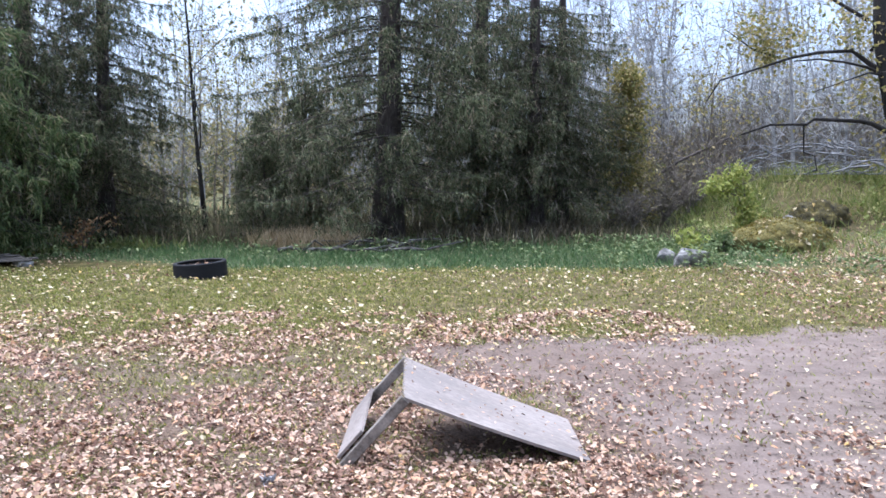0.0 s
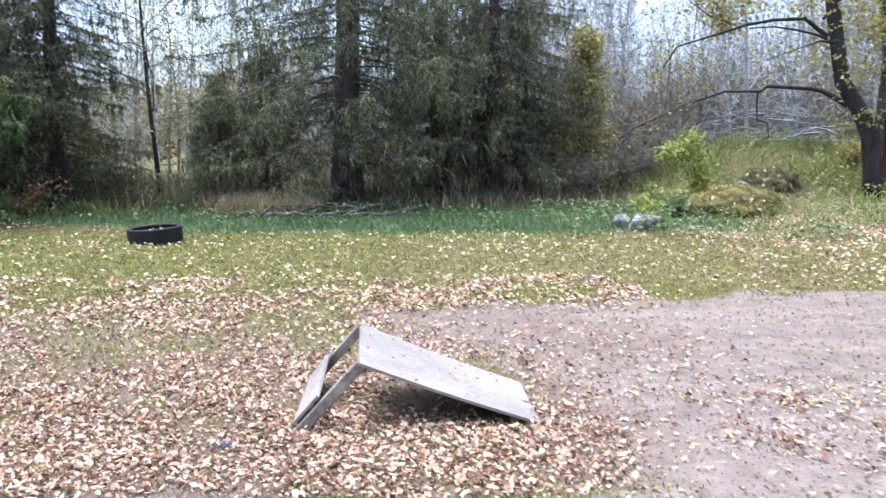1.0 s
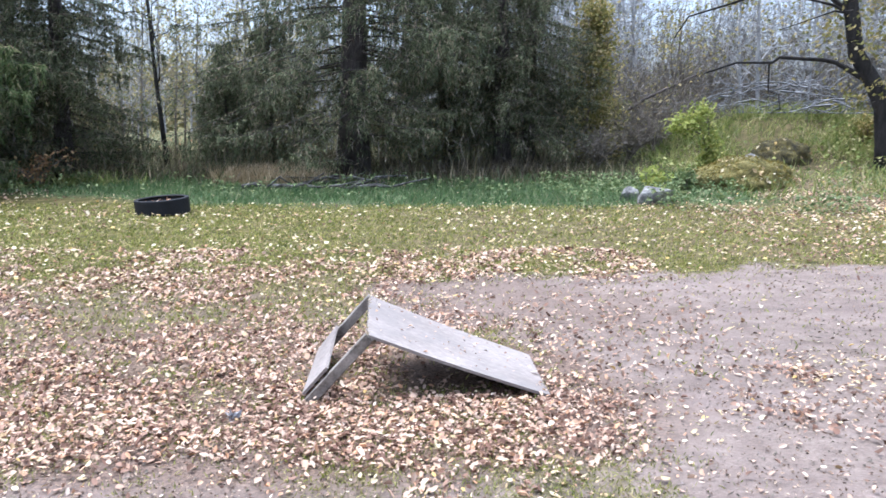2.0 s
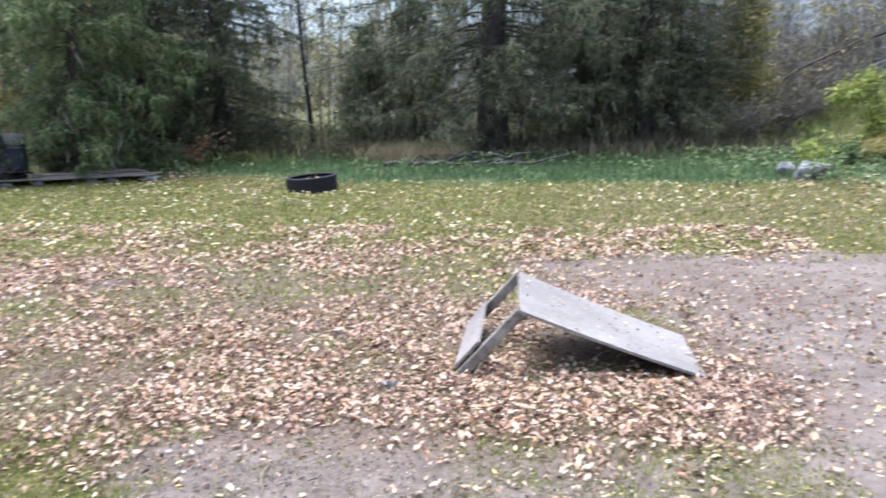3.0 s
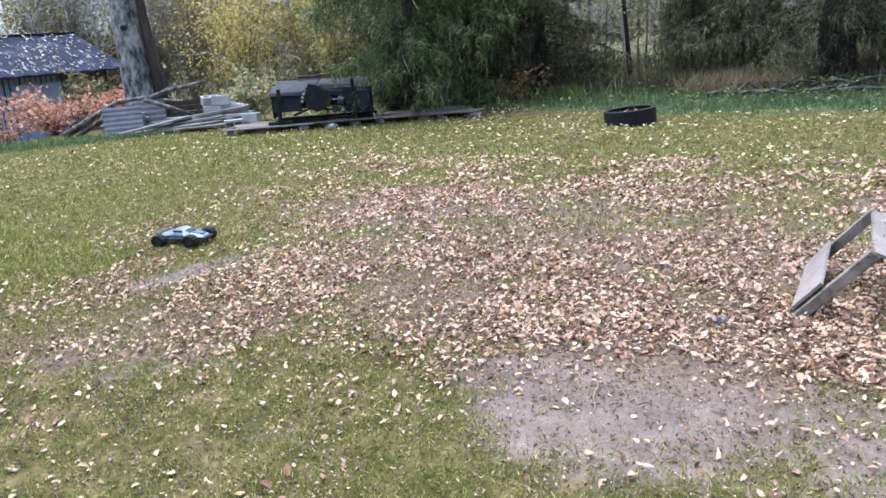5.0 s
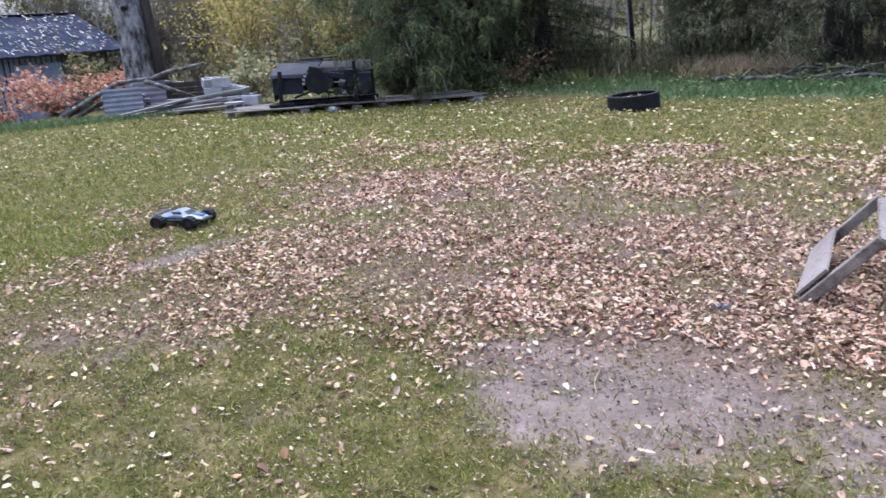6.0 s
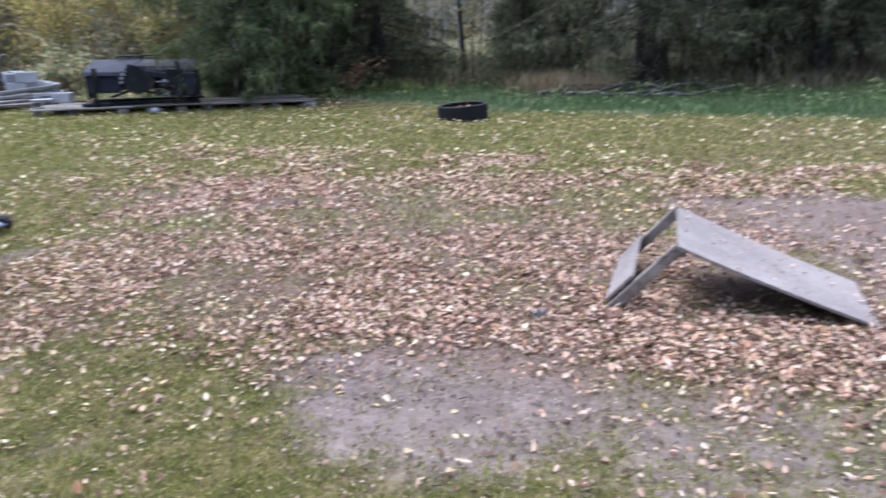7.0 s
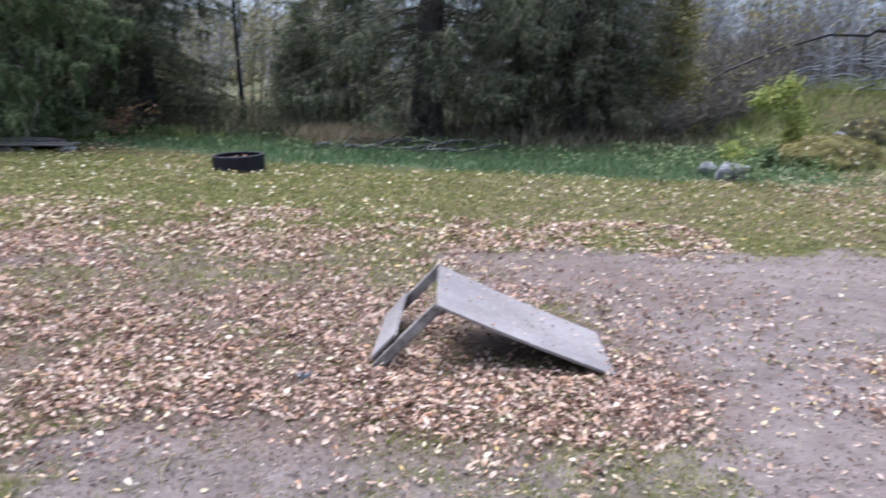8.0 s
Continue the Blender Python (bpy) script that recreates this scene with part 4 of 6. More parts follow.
def bare_bush(x, y, seed, wide, tall, n, leaf_n=0):
    """A leafless bush: crooked stems, each with side twigs and finer twigs on those."""
    rng = np.random.default_rng(seed)
    t = thing("bare_bush", pose(x, y, float(height(x, y))), "bare brown bush with a lattice of fine twigs", "bush", "bare bushes behind the bank")
    wood, spots, ways = Shape(), [], []
    for _ in range(n):
        az, out, up = rng.uniform(0, 6.283), rng.uniform(0.15, 1.0) * wide, rng.uniform(0.6, 1.05) * tall
        pts = [Vector((math.cos(az) * out * q ** 1.4 + rng.normal() * 0.05 * q, math.sin(az) * out * q ** 1.4 + rng.normal() * 0.05 * q, up * q ** 0.85 - 0.02)) for q in (0, 0.25, 0.5, 0.75, 1)]
        wood.tube(pts, [0.022, 0.017, 0.012, 0.008, 0.004], 4, False)
        for a, b in zip(pts[1:], pts[2:] + pts[-1:]):
            for _ in range(5):
                spots.append(tuple(a.lerp(b, rng.random())))
                ways.append((math.cos(az) * 0.5, math.sin(az) * 0.5, 0.7))
    part("stem_tangle", wood, M_TWIG, t)
    p = np.array(spots)
    k = np.array(ways) + rng.normal(size=p.shape) * 0.6
    l = rng.uniform(0.25, 0.6, len(p)) * (0.4 + 0.2 * tall)
    q = np.repeat(p, 3, 0) + unit(np.repeat(k, 3, 0)) * (np.repeat(l, 3) * rng.uniform(0.3, 0.95, 3 * len(p)))[:, None]
    k2 = np.repeat(k, 3, 0) + rng.normal(size=q.shape) * 0.7
    b, w, ln = np.concatenate([p, q]), np.concatenate([k, k2]), np.r_[l, np.repeat(l, 3) * 0.6]
    b[:, 2] = np.maximum(b[:, 2], 0.02)
    tagged(part("twig_tangle", blades("twig_tangle", b, w, ln, rng.uniform(0.008, 0.02, len(b)), M_TWIG, rng, 0.25), M_TWIG, t), kind="stuff")
    if leaf_n:
        c = q[rng.integers(0, len(q), leaf_n)] + rng.normal(size=(leaf_n, 3)) * 0.1
        part("foliage", leaves("foliage", c, rng.normal(size=c.shape), rng.uniform(0.05, 0.1, leaf_n), M_YELLOW, rng), M_YELLOW, t)


bare_near = ((5.6, 22.6, 1.2, 2.3, 22, 60), (6.9, 22.9, 1.3, 2.0, 24, 120), (8.2, 24.2, 1.3, 2.6, 24, 160), (9.6, 25.0, 1.5, 3.2, 24, 0), (11.3, 25.6, 1.6, 3.6, 26, 40), (13.2, 25.0, 1.6, 3.4, 26, 0), (15.2, 24.6, 1.7, 3.8, 26, 60))
bare_far = ((12.2, 28.2, 2.0, 5.2, 30, 200), (15.5, 28.0, 2.0, 5.0, 30, 0), (8.9, 28.5, 2.0, 4.8, 30, 160), (6.2, 27.0, 1.8, 4.0, 26, 240), (17.5, 25.5, 1.8, 4.2, 26, 0), (4.6, 23.6, 1.0, 1.8, 18, 40), (5.7, 19.9, 0.9, 1.1, 20, 20), (6.5, 20.4, 1.0, 1.3, 22, 20), (7.7, 20.9, 1.0, 1.2, 22, 30), (4.7, 19.2, 0.8, 0.9, 18, 0))
for k, (x, y, w, h, n, lf) in enumerate(bare_near + bare_far):
    bare_bush(x, y, 120 + k, w, h, n, lf)
for k, (x, y, w, h) in enumerate(((-30.0, 21.0, 2.6, 7.5), (-34.0, 17.5, 2.8, 8.0), (-37.0, 13.0, 2.8, 8.0), (-26.0, 22.0, 2.4, 7.0), (-38.0, 9.0, 2.8, 8.0), (-22.5, 20.5, 2.0, 5.5))):
    bare_bush(x, y, 150 + k, w, h, 54, 2200)


def build_big_trunk():
    t = thing("aspen", pose(-16.42, 13.0, 0.0, 0, 0, 0), "thick grey barked aspen trunk behind the scrap pile", "tree")
    s = Shape()
    n, rings = 20, 16
    for i in range(rings):
        z = -0.2 + 8.2 * i / (rings - 1)
        r = 0.37 * (1.3 if i == 0 else 1.05 if i == 1 else 1.0 - 0.03 * i)
        for k in range(n):
            w = 2 * math.pi * k / n
            q = r * (1 + 0.05 * math.sin(3 * w + 0.6 * z) + 0.03 * math.sin(9 * w + z))
            s.v.append((q * math.cos(w) - 0.035 * z, q * math.sin(w) + 0.02 * z, z))
    for i in range(rings - 1):
        for k in range(n):
            l = (k + 1) % n
            s.f.append((i * n + k, i * n + l, i * n + n + l, i * n + n + k))
    part("trunk", s, M_ASPEN, t, smooth=True)
    k = Shape()
    for i in range(9):
        w = 2 * math.pi * i / 9
        k.v += [(0.085 * math.cos(w), 0.0, 0.065 * math.sin(w)), (0.055 * math.cos(w), -0.05, 0.04 * math.sin(w)), (0.03 * math.cos(w), -0.015, 0.022 * math.sin(w))]
    for i in range(9):
        a, b = i * 3, (i + 1) % 9 * 3
        k.f += [(a, b, b + 1, a + 1), (a + 1, b + 1, b + 2, a + 2)]
    k.f.append(tuple(range(2, 27, 3)))
    knot = part("knot", k, M_OLDBARK, t, "dark knot where a limb broke off")
    knot.matrix_basis = pose(0.13, -0.24, 2.35, 0, 0, 45)
    wood, lv = grow(seed=77, tall=8.0, thick=0.15, lean=(0.0, 0.02), limbs=14, first=0.4, leaf_n=500, leaf_size=0.1)
    stem = part("second_stem", wood, M_BARK, t, smooth=True)
    stem.matrix_basis = pose(0.3, 0.36, 0)


build_big_trunk()


def build_old_tree():
    x, y = 11.1, 18.0
    t = thing("old_tree", pose(x, y, float(height(x, y))), "old dark limbed tree with sparse yellow leaves beside a red shed", "tree")
    z0 = float(height(x, y))

    def limb(pts, r0, r1, sides=8):
        s = Shape()
        v = [Vector((a - x, b - y, c - z0)) for a, b, c in pts]
        s.tube(v, list(np.linspace(r0, r1, len(v))), sides)
        return s
    a = limb([(11.2, 17.75, -0.1), (11.17, 17.8, 0.9), (11.07, 17.85, 1.74), (10.9, 18.0, 2.27), (10.5, 18.2, 3.0), (10.36, 18.3, 3.9), (10.22, 18.4, 4.9), (10.2, 18.5, 6.5), (10.3, 18.6, 9.0)], 0.23, 0.13, 12)
    trunk = part("trunk", a, M_OLDBARK, t, "dark rough bark", smooth=True)
    b = limb([(11.3, 17.85, -0.1), (11.25, 17.85, 1.2), (11.3, 17.87, 2.4), (11.4, 17.95, 3.6), (11.3, 18.1, 4.8), (11.3, 18.3, 9.0)], 0.13, 0.09, 10)
    part("second_trunk", b, M_BARK, t, smooth=True)
    limbs = (([(10.85, 18.0, 2.3), (10.36, 18.27, 2.65), (10.12, 18.4, 2.81), (9.89, 18.52, 2.87), (9.03, 18.95, 2.95), (8.89, 19.02, 2.83), (8.14, 19.36, 2.84), (7.45, 19.63, 2.59)], 0.07, 0.02),
             ([(8.83, 19.05, 2.8), (8.84, 19.05, 2.45), (8.85, 19.04, 2.14), (9.07, 18.94, 2.07), (9.13, 18.91, 1.69)], 0.024, 0.013),
             ([(10.35, 18.35, 3.95), (10.0, 18.5, 4.25), (9.66, 18.55, 4.52), (8.96, 18.7, 4.5), (8.34, 18.8, 4.39), (7.62, 19.0, 4.16), (6.77, 19.1, 3.9), (6.48, 19.2, 3.4)], 0.06, 0.014),
             ([(10.35, 18.3, 3.9), (9.9, 18.3, 4.1), (9.4, 18.35, 4.22), (8.83, 18.4, 4.3), (8.28, 18.5, 4.27)], 0.04, 0.015),
             )
    thin = (([(10.36, 18.28, 3.9), (9.9, 18.2, 3.96), (9.6, 18.15, 3.86), (9.23, 18.1, 3.73), (8.54, 18.0, 3.5)], 0.03, 0.01),
             ([(10.05, 18.45, 4.5), (10.4, 18.5, 4.9), (10.7, 18.4, 5.1)], 0.04, 0.012),
             ([(8.29, 19.29, 4.46), (7.7, 19.5, 4.7), (7.1, 19.7, 5.2)], 0.03, 0.01),
             ([(10.0, 18.5, 5.2), (9.2, 18.8, 5.8), (8.2, 19.1, 6.0), (7.2, 19.4, 6.6)], 0.05, 0.01))
    for pts, r0, r1 in limbs + thin:
        part("limb", limb(pts, r0, r1, 6), M_OLDBARK, trunk)
    rng = np.random.default_rng(19)
    spots = [((8.0, 19.3, 4.6), 0.42, 420), ((7.7, 19.5, 5.2), 0.55, 420), ((8.6, 19.1, 5.0), 0.4, 160), ((11.1, 17.6, 4.2), 0.4, 200), ((10.7, 17.7, 3.2), 0.35, 110), ((10.9, 17.6, 2.2), 0.25, 60), ((10.2, 18.0, 2.1), 0.35, 60), ((11.4, 17.7, 3.3), 0.35, 120), ((11.4, 17.7, 5.0), 0.6, 460), ((11.7, 18.0, 4.3), 0.6, 520), ((11.5, 17.6, 3.6), 0.4, 260), ((10.9, 18.3, 4.6), 0.7, 420), ((10.1, 18.6, 3.5), 0.7, 260), ((9.9, 18.6, 4.9), 0.6, 240), ((9.3, 18.6, 5.4), 0.7, 160), ((10.6, 18.0, 1.9), 0.2, 40)]
    c = np.concatenate([np.array(p) + rng.normal(size=(n, 3)) * r * 0.6 for p, r, n in spots]) - [x, y, z0]
    part("foliage", leaves("foliage", c, rng.normal(size=c.shape), rng.uniform(0.07, 0.14, len(c)), M_YELLOW, rng), M_YELLOW, t)
    tb = c[rng.integers(0, len(c), 260)]
    tagged(part("twig_tangle", blades("twig_tangle", tb, rng.normal(size=(260, 3)), rng.uniform(0.3, 0.9, 260), rng.uniform(0.008, 0.02, 260), M_TWIG, rng, 0.3), M_TWIG, trunk), kind="stuff")


build_old_tree()


# ---- woods behind ----


def far_woods():
    rng = np.random.default_rng(8)
    stems, fine_b, fine_w, fine_l, lc = Shape(), [], [], [], []
    for i in range(500):
        az, d = radians(rng.uniform(-48, 75) if i < 330 else rng.uniform(-48, -8) if i < 470 else rng.uniform(12, 22)), rng.uniform(25, 60)
        x, y = -math.sin(az) * d, math.cos(az) * d
        if (x < -20 and d < 34) or rng.random() < (0.62 if -0.46 < x / y < -0.13 else 0.12):
            continue
        z, h = float(height(x, y)), rng.uniform(7, 15)
        lx, ly = rng.normal() * 0.08, rng.normal() * 0.08
        stems.tube([(x, y, z - 0.2), (x + lx * h * 0.2 + rng.normal() * 0.12, y + ly * h * 0.2, z + h * 0.3), (x + lx * h * 0.6 + rng.normal() * 0.15, y + ly * h * 0.6, z + h * 0.62), (x + lx * h * 1.3, y + ly * h * 1.3, z + h)], [rng.uniform(0.025, 0.075), 0.036, 0.022, 0.007], 5, False)
        m = 180
        s = rng.uniform(0.08, 1.0, m)
        p = np.stack([x + lx * h * s ** 1.3, y + ly * h * s ** 1.3, z + h * s], 1)
        w = rng.uniform(0, 6.283, m)
        k = np.stack([np.cos(w), np.sin(w), rng.uniform(0.1, 1.4, m)], 1)
        l = rng.uniform(0.5, 1.8, m) * (1.2 - s * 0.7)
        fine_b.append(p), fine_w.append(k), fine_l.append(l)
        q = p + unit(k) * (l * rng.uniform(0.4, 0.9, m))[:, None]
        fine_b.append(q), fine_w.append(k + rng.normal(size=(m, 3)) * 0.7), fine_l.append(l * 0.6)
        if rng.random() < 0.4:
            lc.append(np.repeat(q, 3, 0)[: m] + rng.normal(size=(m, 3)) * 0.4)
    b, w, l = np.concatenate(fine_b), np.concatenate(fine_w), np.concatenate(fine_l)
    tagged(part("far_stems", stems, M_BIRCH), "slim grey stems of a bare autumn wood", "woods", kind="stuff")
    tagged(part("far_branches", slivers("far_branches", b, w, l, rng.uniform(0.012, 0.034, len(b)), M_BIRCH, rng), M_BIRCH), "fine bare branches of the wood behind", "woods", kind="stuff")
    c = np.concatenate(lc)
    tagged(part("far_leaves", leaves("far_leaves", c, rng.normal(size=c.shape), rng.uniform(0.08, 0.18, len(c)), M_YELLOW, rng), M_YELLOW), "sparse yellow leaves of the wood behind", "woods", kind="stuff")
    # thicket that closes the view under the crowns
    n = 42000
    az, d = np.radians(rng.uniform(-48, 60, n)), rng.uniform(21.5, 34, n)
    x, y = -np.sin(az) * d, np.cos(az) * d
    tall = 0.5 + 2.2 * fbm(x, y, 0.35, 21)
    keep = (vnoise(x, y, 0.5, 30) > 0.3) & ~((x / y < -0.255) & (x / y > -0.36)) & ~((x < -17) & (y < 24)) & ~((x > 7.2) & (y < 27))
    x, y, tall = x[keep], y[keep], tall[keep]
    c = np.stack([x, y, height(x, y) + tall * rng.random(len(x)) ** 0.7], 1)
    tagged(part("thicket", leaves("thicket", c, rng.normal(size=c.shape) + [0, 0, 0.3], rng.uniform(0.06, 0.17, len(c)), M_OLIVE, rng), M_OLIVE), "brown and olive thicket under the trees", "undergrowth", kind="stuff")
    n = 9000
    az, d = np.radians(rng.uniform(38, 78, n)), rng.uniform(33, 46, n)
    x3, y3 = -np.sin(az) * d, np.cos(az) * d
    c = np.stack([x3, y3, height(x3, y3) + 4.5 * rng.random(n) * fbm(x3, y3, 0.3, 24) * 1.6], 1)
    tagged(part("far_thicket", leaves("far_thicket", c, rng.normal(size=c.shape), rng.uniform(0.12, 0.32, n), M_OLIVE, rng), M_OLIVE), "olive brown wood edge behind the barn", "undergrowth", kind="stuff")
    n = 5200
    u, y4 = rng.uniform(-0.46, -0.12, n), rng.uniform(58, 70, n)
    x4 = u * y4
    c = np.stack([x4, y4, height(x4, y4) + 0.4 + 8.5 * rng.random(n) * (0.25 + fbm(x4, y4, 0.12, 25))], 1)
    tagged(part("hedge", leaves("hedge", c, rng.normal(size=c.shape), rng.uniform(0.3, 0.7, n), M_OLIVE, rng), M_OLIVE), "far dark hedge beyond an open field", "woods", kind="stuff")
    n = 9000
    u, y5 = rng.uniform(-0.46, -0.12, n), rng.uniform(26, 57, n)
    tagged(part("field_grass", blades("field_grass", on_ground(u * y5, y5), rng.normal(size=(n, 3)) * 0.5 + [0, 0, 1], rng.uniform(0.1, 0.3, n), rng.uniform(0.06, 0.14, n), M_PALEGREEN, rng, 0.4), M_PALEGREEN), "pale cut field beyond the trees", "grass", kind="stuff")
    # leaf belt added out of view behind the camera, to cut low sky light
    n = 15000
    az, d = np.radians(rng.uniform(95, 300, n)), rng.uniform(12, 17, n)
    x6, y6 = -np.sin(az) * d, np.cos(az) * d
    c = np.stack([x6, y6, height(x6, y6) + 5.0 * rng.random(n)], 1)
    tagged(part("unseen_light_screen", leaves("unseen_light_screen", c, rng.normal(size=c.shape), rng.uniform(0.3, 0.8, n), M_OLIVE, rng), M_OLIVE), "unseen olive brown leaves added to block low light", "woods", kind="stuff")
    ux, uy = spread(rng, 15000, (-12, 16.8, 6.0, 22), lambda x, y: smooth(y, 16.8, 18) * (0.3 + 0.7 * smooth(vnoise(x, y, 0.9, 35), 0.3, 0.6)))
    m = len(ux)
    up = (0.12 + 0.6 * fbm(ux, uy, 0.6, 37)) * rng.uniform(0.3, 1.2, m)
    tagged(part("brown_undergrowth", blades("brown_undergrowth", on_ground(ux, uy), rng.normal(size=(m, 3)) * 0.4 + [0, 0, 1], up, rng.uniform(0.01, 0.028, m), M_BRUSH, rng, 0.35), M_BRUSH), "dry brown stalks and twigs under the spruces", "undergrowth", kind="stuff")
    n = 1500
    u, y7 = rng.uniform(0.22, 0.62, n), rng.uniform(24.5, 31, n)
    tagged(part("tall_thicket", blades("tall_thicket", on_ground(u * y7, y7), rng.normal(size=(n, 3)) * 0.3 + [0, 0, 1], rng.uniform(1.4, 4.2, n), rng.uniform(0.02, 0.05, n), M_TWIG, rng, 0.3), M_TWIG), "dark bare thicket behind the bank", "undergrowth", kind="stuff")
    s = len(x) // 4
    c2 = on_ground(x[:s], y[:s])
    tagged(part("thicket_stems", blades("thicket_stems", c2, rng.normal(size=(s, 3)) * 0.35 + [0, 0, 1], tall[:s] * rng.uniform(0.7, 1.4, s), rng.uniform(0.015, 0.035, s), M_TWIG, rng, 0.2), M_TWIG), "thin dark stems of the thicket", "undergrowth", kind="stuff")


far_woods()


# ---- mound, rock, brush pile, fallen wood ----


def boulder(name, x, y, z, size, material, label, seed, category="rock", rough=0.1, strewn=0, tufts=40):
    bm = bmesh.new()
    bmesh.ops.create_icosphere(bm, subdivisions=5 if strewn else 3, radius=1.0)
    off = Vector((seed, 0.7 * seed, 0))
    for v in bm.verts:
        p = v.co.copy()
        v.co *= 1 + 0.3 * noise.noise(p * 1.3 + off) + rough * noise.noise(p * 3.7 + off) + rough * 0.5 * noise.noise(p * 9.0 + off) + rough * 0.35 * noise.noise(p * 21.0 + off)
        v.co = Vector((v.co.x * size[0], v.co.y * size[1], max(v.co.z, -0.35) * size[2]))
    bm.normal_update()
    if not strewn:
        bm.free()
        bm = bmesh.new()
        rs = random.Random(seed)
        for _ in range(15):
            d = Vector([math.copysign(abs(q) ** 0.55, q) for q in Vector((rs.gauss(0, 1), rs.gauss(0, 1), rs.gauss(0, 1))).normalized()]) * rs.uniform(0.7, 1.0)
            bm.verts.new((d.x * size[0], d.y * size[1], max(d.z + 0.25 * d.x, -0.5) * size[2]))
        hull = bmesh.ops.convex_hull(bm, input=bm.verts[:])
        bmesh.ops.delete(bm, geom=[g for g in hull["geom_interior"] if isinstance(g, bmesh.types.BMVert)], context="VERTS")
        bmesh.ops.bevel(bm, geom=bm.edges[:], offset=0.012, segments=1, affect="EDGES")
        bm.normal_update()
    rng = np.random.default_rng(seed)
    top = [(tuple(v.co + v.normal * 0.01), tuple(v.normal)) for v in bm.verts if v.normal.z > 0.35 and v.co.z > 0]
    me = bpy.data.meshes.new(name)
    bm.to_mesh(me)
    bm.free()
    me.polygons.foreach_set("use_smooth", [bool(strewn)] * len(me.polygons))
    ob = part(name, me, material)
    ob.matrix_basis = pose(x, y, z)
    if strewn:
        pick = [top[i] for i in rng.integers(0, len(top), strewn)]
        c, nrm = np.array([p[0] for p in pick]), np.array([p[1] for p in pick])
        tagged(part("leaf_scatter", leaves("leaf_scatter", c, nrm + rng.normal(size=c.shape) * 0.3, rng.uniform(0.06, 0.12, strewn), M_PALE, rng), M_PALE, ob, "pale fallen leaves"), kind="stuff")
        pick = [top[i] for i in rng.integers(0, len(top), strewn * tufts)]
        c, nrm = np.array([p[0] for p in pick]), np.array([p[1] for p in pick])
        k = len(c)
        tagged(part("moss_tuft", blades("moss_tuft", c, nrm + rng.normal(size=c.shape) * 0.5, rng.uniform(0.02, 0.07, k), rng.uniform(0.01, 0.025, k), M_TUFT, rng, 0.3), M_TUFT, ob, "short olive moss and grass"), kind="stuff")
    return tagged(ob, label, category)


boulder("rock", 4.33, 13.45, 0.06, (0.42, 0.28, 0.28), M_STONE, "grey stone lying in the long grass", 3, rough=0.17)
boulder("rock", 3.98, 13.75, 0.05, (0.22, 0.16, 0.24), M_STONE, "small grey stone beside a larger one", 5)
boulder("mossy_mound", 6.9, 15.55, float(height(6.9, 15.55)) - 0.02, (0.98, 0.62, 0.56), M_MOSS, "low mound overgrown with yellow brown moss", 8, "mound", 0.1, 70)
boulder("mossy_rock", 9.12, 18.7, float(height(9.12, 18.7)) + 0.05, (0.7, 0.48, 0.52), M_DARKMOSS, "dark moss covered boulder on the bank", 11, "rock", 0.13, 24, 16)
boulder("mossy_rock", 8.3, 18.6, float(height(8.3, 18.6)) + 0.05, (0.28, 0.22, 0.22), M_STONE, "small grey boulder beside a mossy one", 15)


def build_brush_pile():
    rng = np.random.default_rng(14)
    pile = thing("brush_pile", pose(10.6, 21.9, float(height(10.6, 21.9)) + 0.1, 0, 0, -27), "heap of silvery dead branches behind the bank", "branches")
    s = Shape()
    for i in range(140):
        p = Vector((rng.uniform(-2.9, 2.6), rng.uniform(-0.7, 0.9), 0))
        p.z = rng.uniform(0.0, 1.0) * (1 - abs(p.x) / 4.0)
        az = rng.normal() * 0.5 + (math.pi if rng.random() < 0.5 else 0)
        d = Vector((math.cos(az), math.sin(az), rng.normal() * 0.4 + 0.12))
        pts = [p]
        for _ in range(5):
            d = (d + Vector(rng.normal(size=3)) * 0.2 + Vector((0, 0, -0.12))).normalized()
            pts.append(pts[-1] + d * rng.uniform(0.2, 0.5))
            pts[-1].z = max(pts[-1].z, 0.0)
        s.tube(pts, list(np.linspace(rng.uniform(0.007, 0.02) + (0.02 if i % 6 == 0 else 0), 0.003, 6)), 4, False)
    tagged(part("tangle", s, M_DEADWOOD, pile), kind="stuff")


build_brush_pile()


def fallen(name, pts, r0, r1, label, bark=None):
    s = Shape()
    s.tube([(x, y, float(height(x, y)) + z) for x, y, z in pts], list(np.linspace(r0, r1, len(pts))), 7)
    return tagged(part(name, s, bark or M_BARK, smooth=True), label, "branch")


stick_rng = random.Random(28)
for k in range(13):
    sx, sy, turn, ln = stick_rng.uniform(-3.6, -0.9), stick_rng.uniform(15.4, 16.7), stick_rng.uniform(-0.5, 0.7), stick_rng.uniform(0.8, 1.9)
    pts = [(sx + ln * u * math.cos(turn) + stick_rng.uniform(-0.06, 0.06), sy + ln * u * math.sin(turn) * 0.6 + stick_rng.uniform(-0.06, 0.06), 0.05 + stick_rng.uniform(0.0, 0.3) * u) for u in (0, 0.25, 0.5, 0.75, 1)]
    fallen("fallen_branch", pts, stick_rng.uniform(0.025, 0.055), 0.012, "dead crooked branch lying in the long grass", M_LOG)
fallen("fallen_branch", [(4.6, 21.5, 0.4), (5.6, 21.6, 0.85), (6.6, 21.7, 1.25), (8.2, 22.2, 1.6)], 0.07, 0.03, "long bare limb leaning in the thicket")


# ---- scrap beside the lawn ----


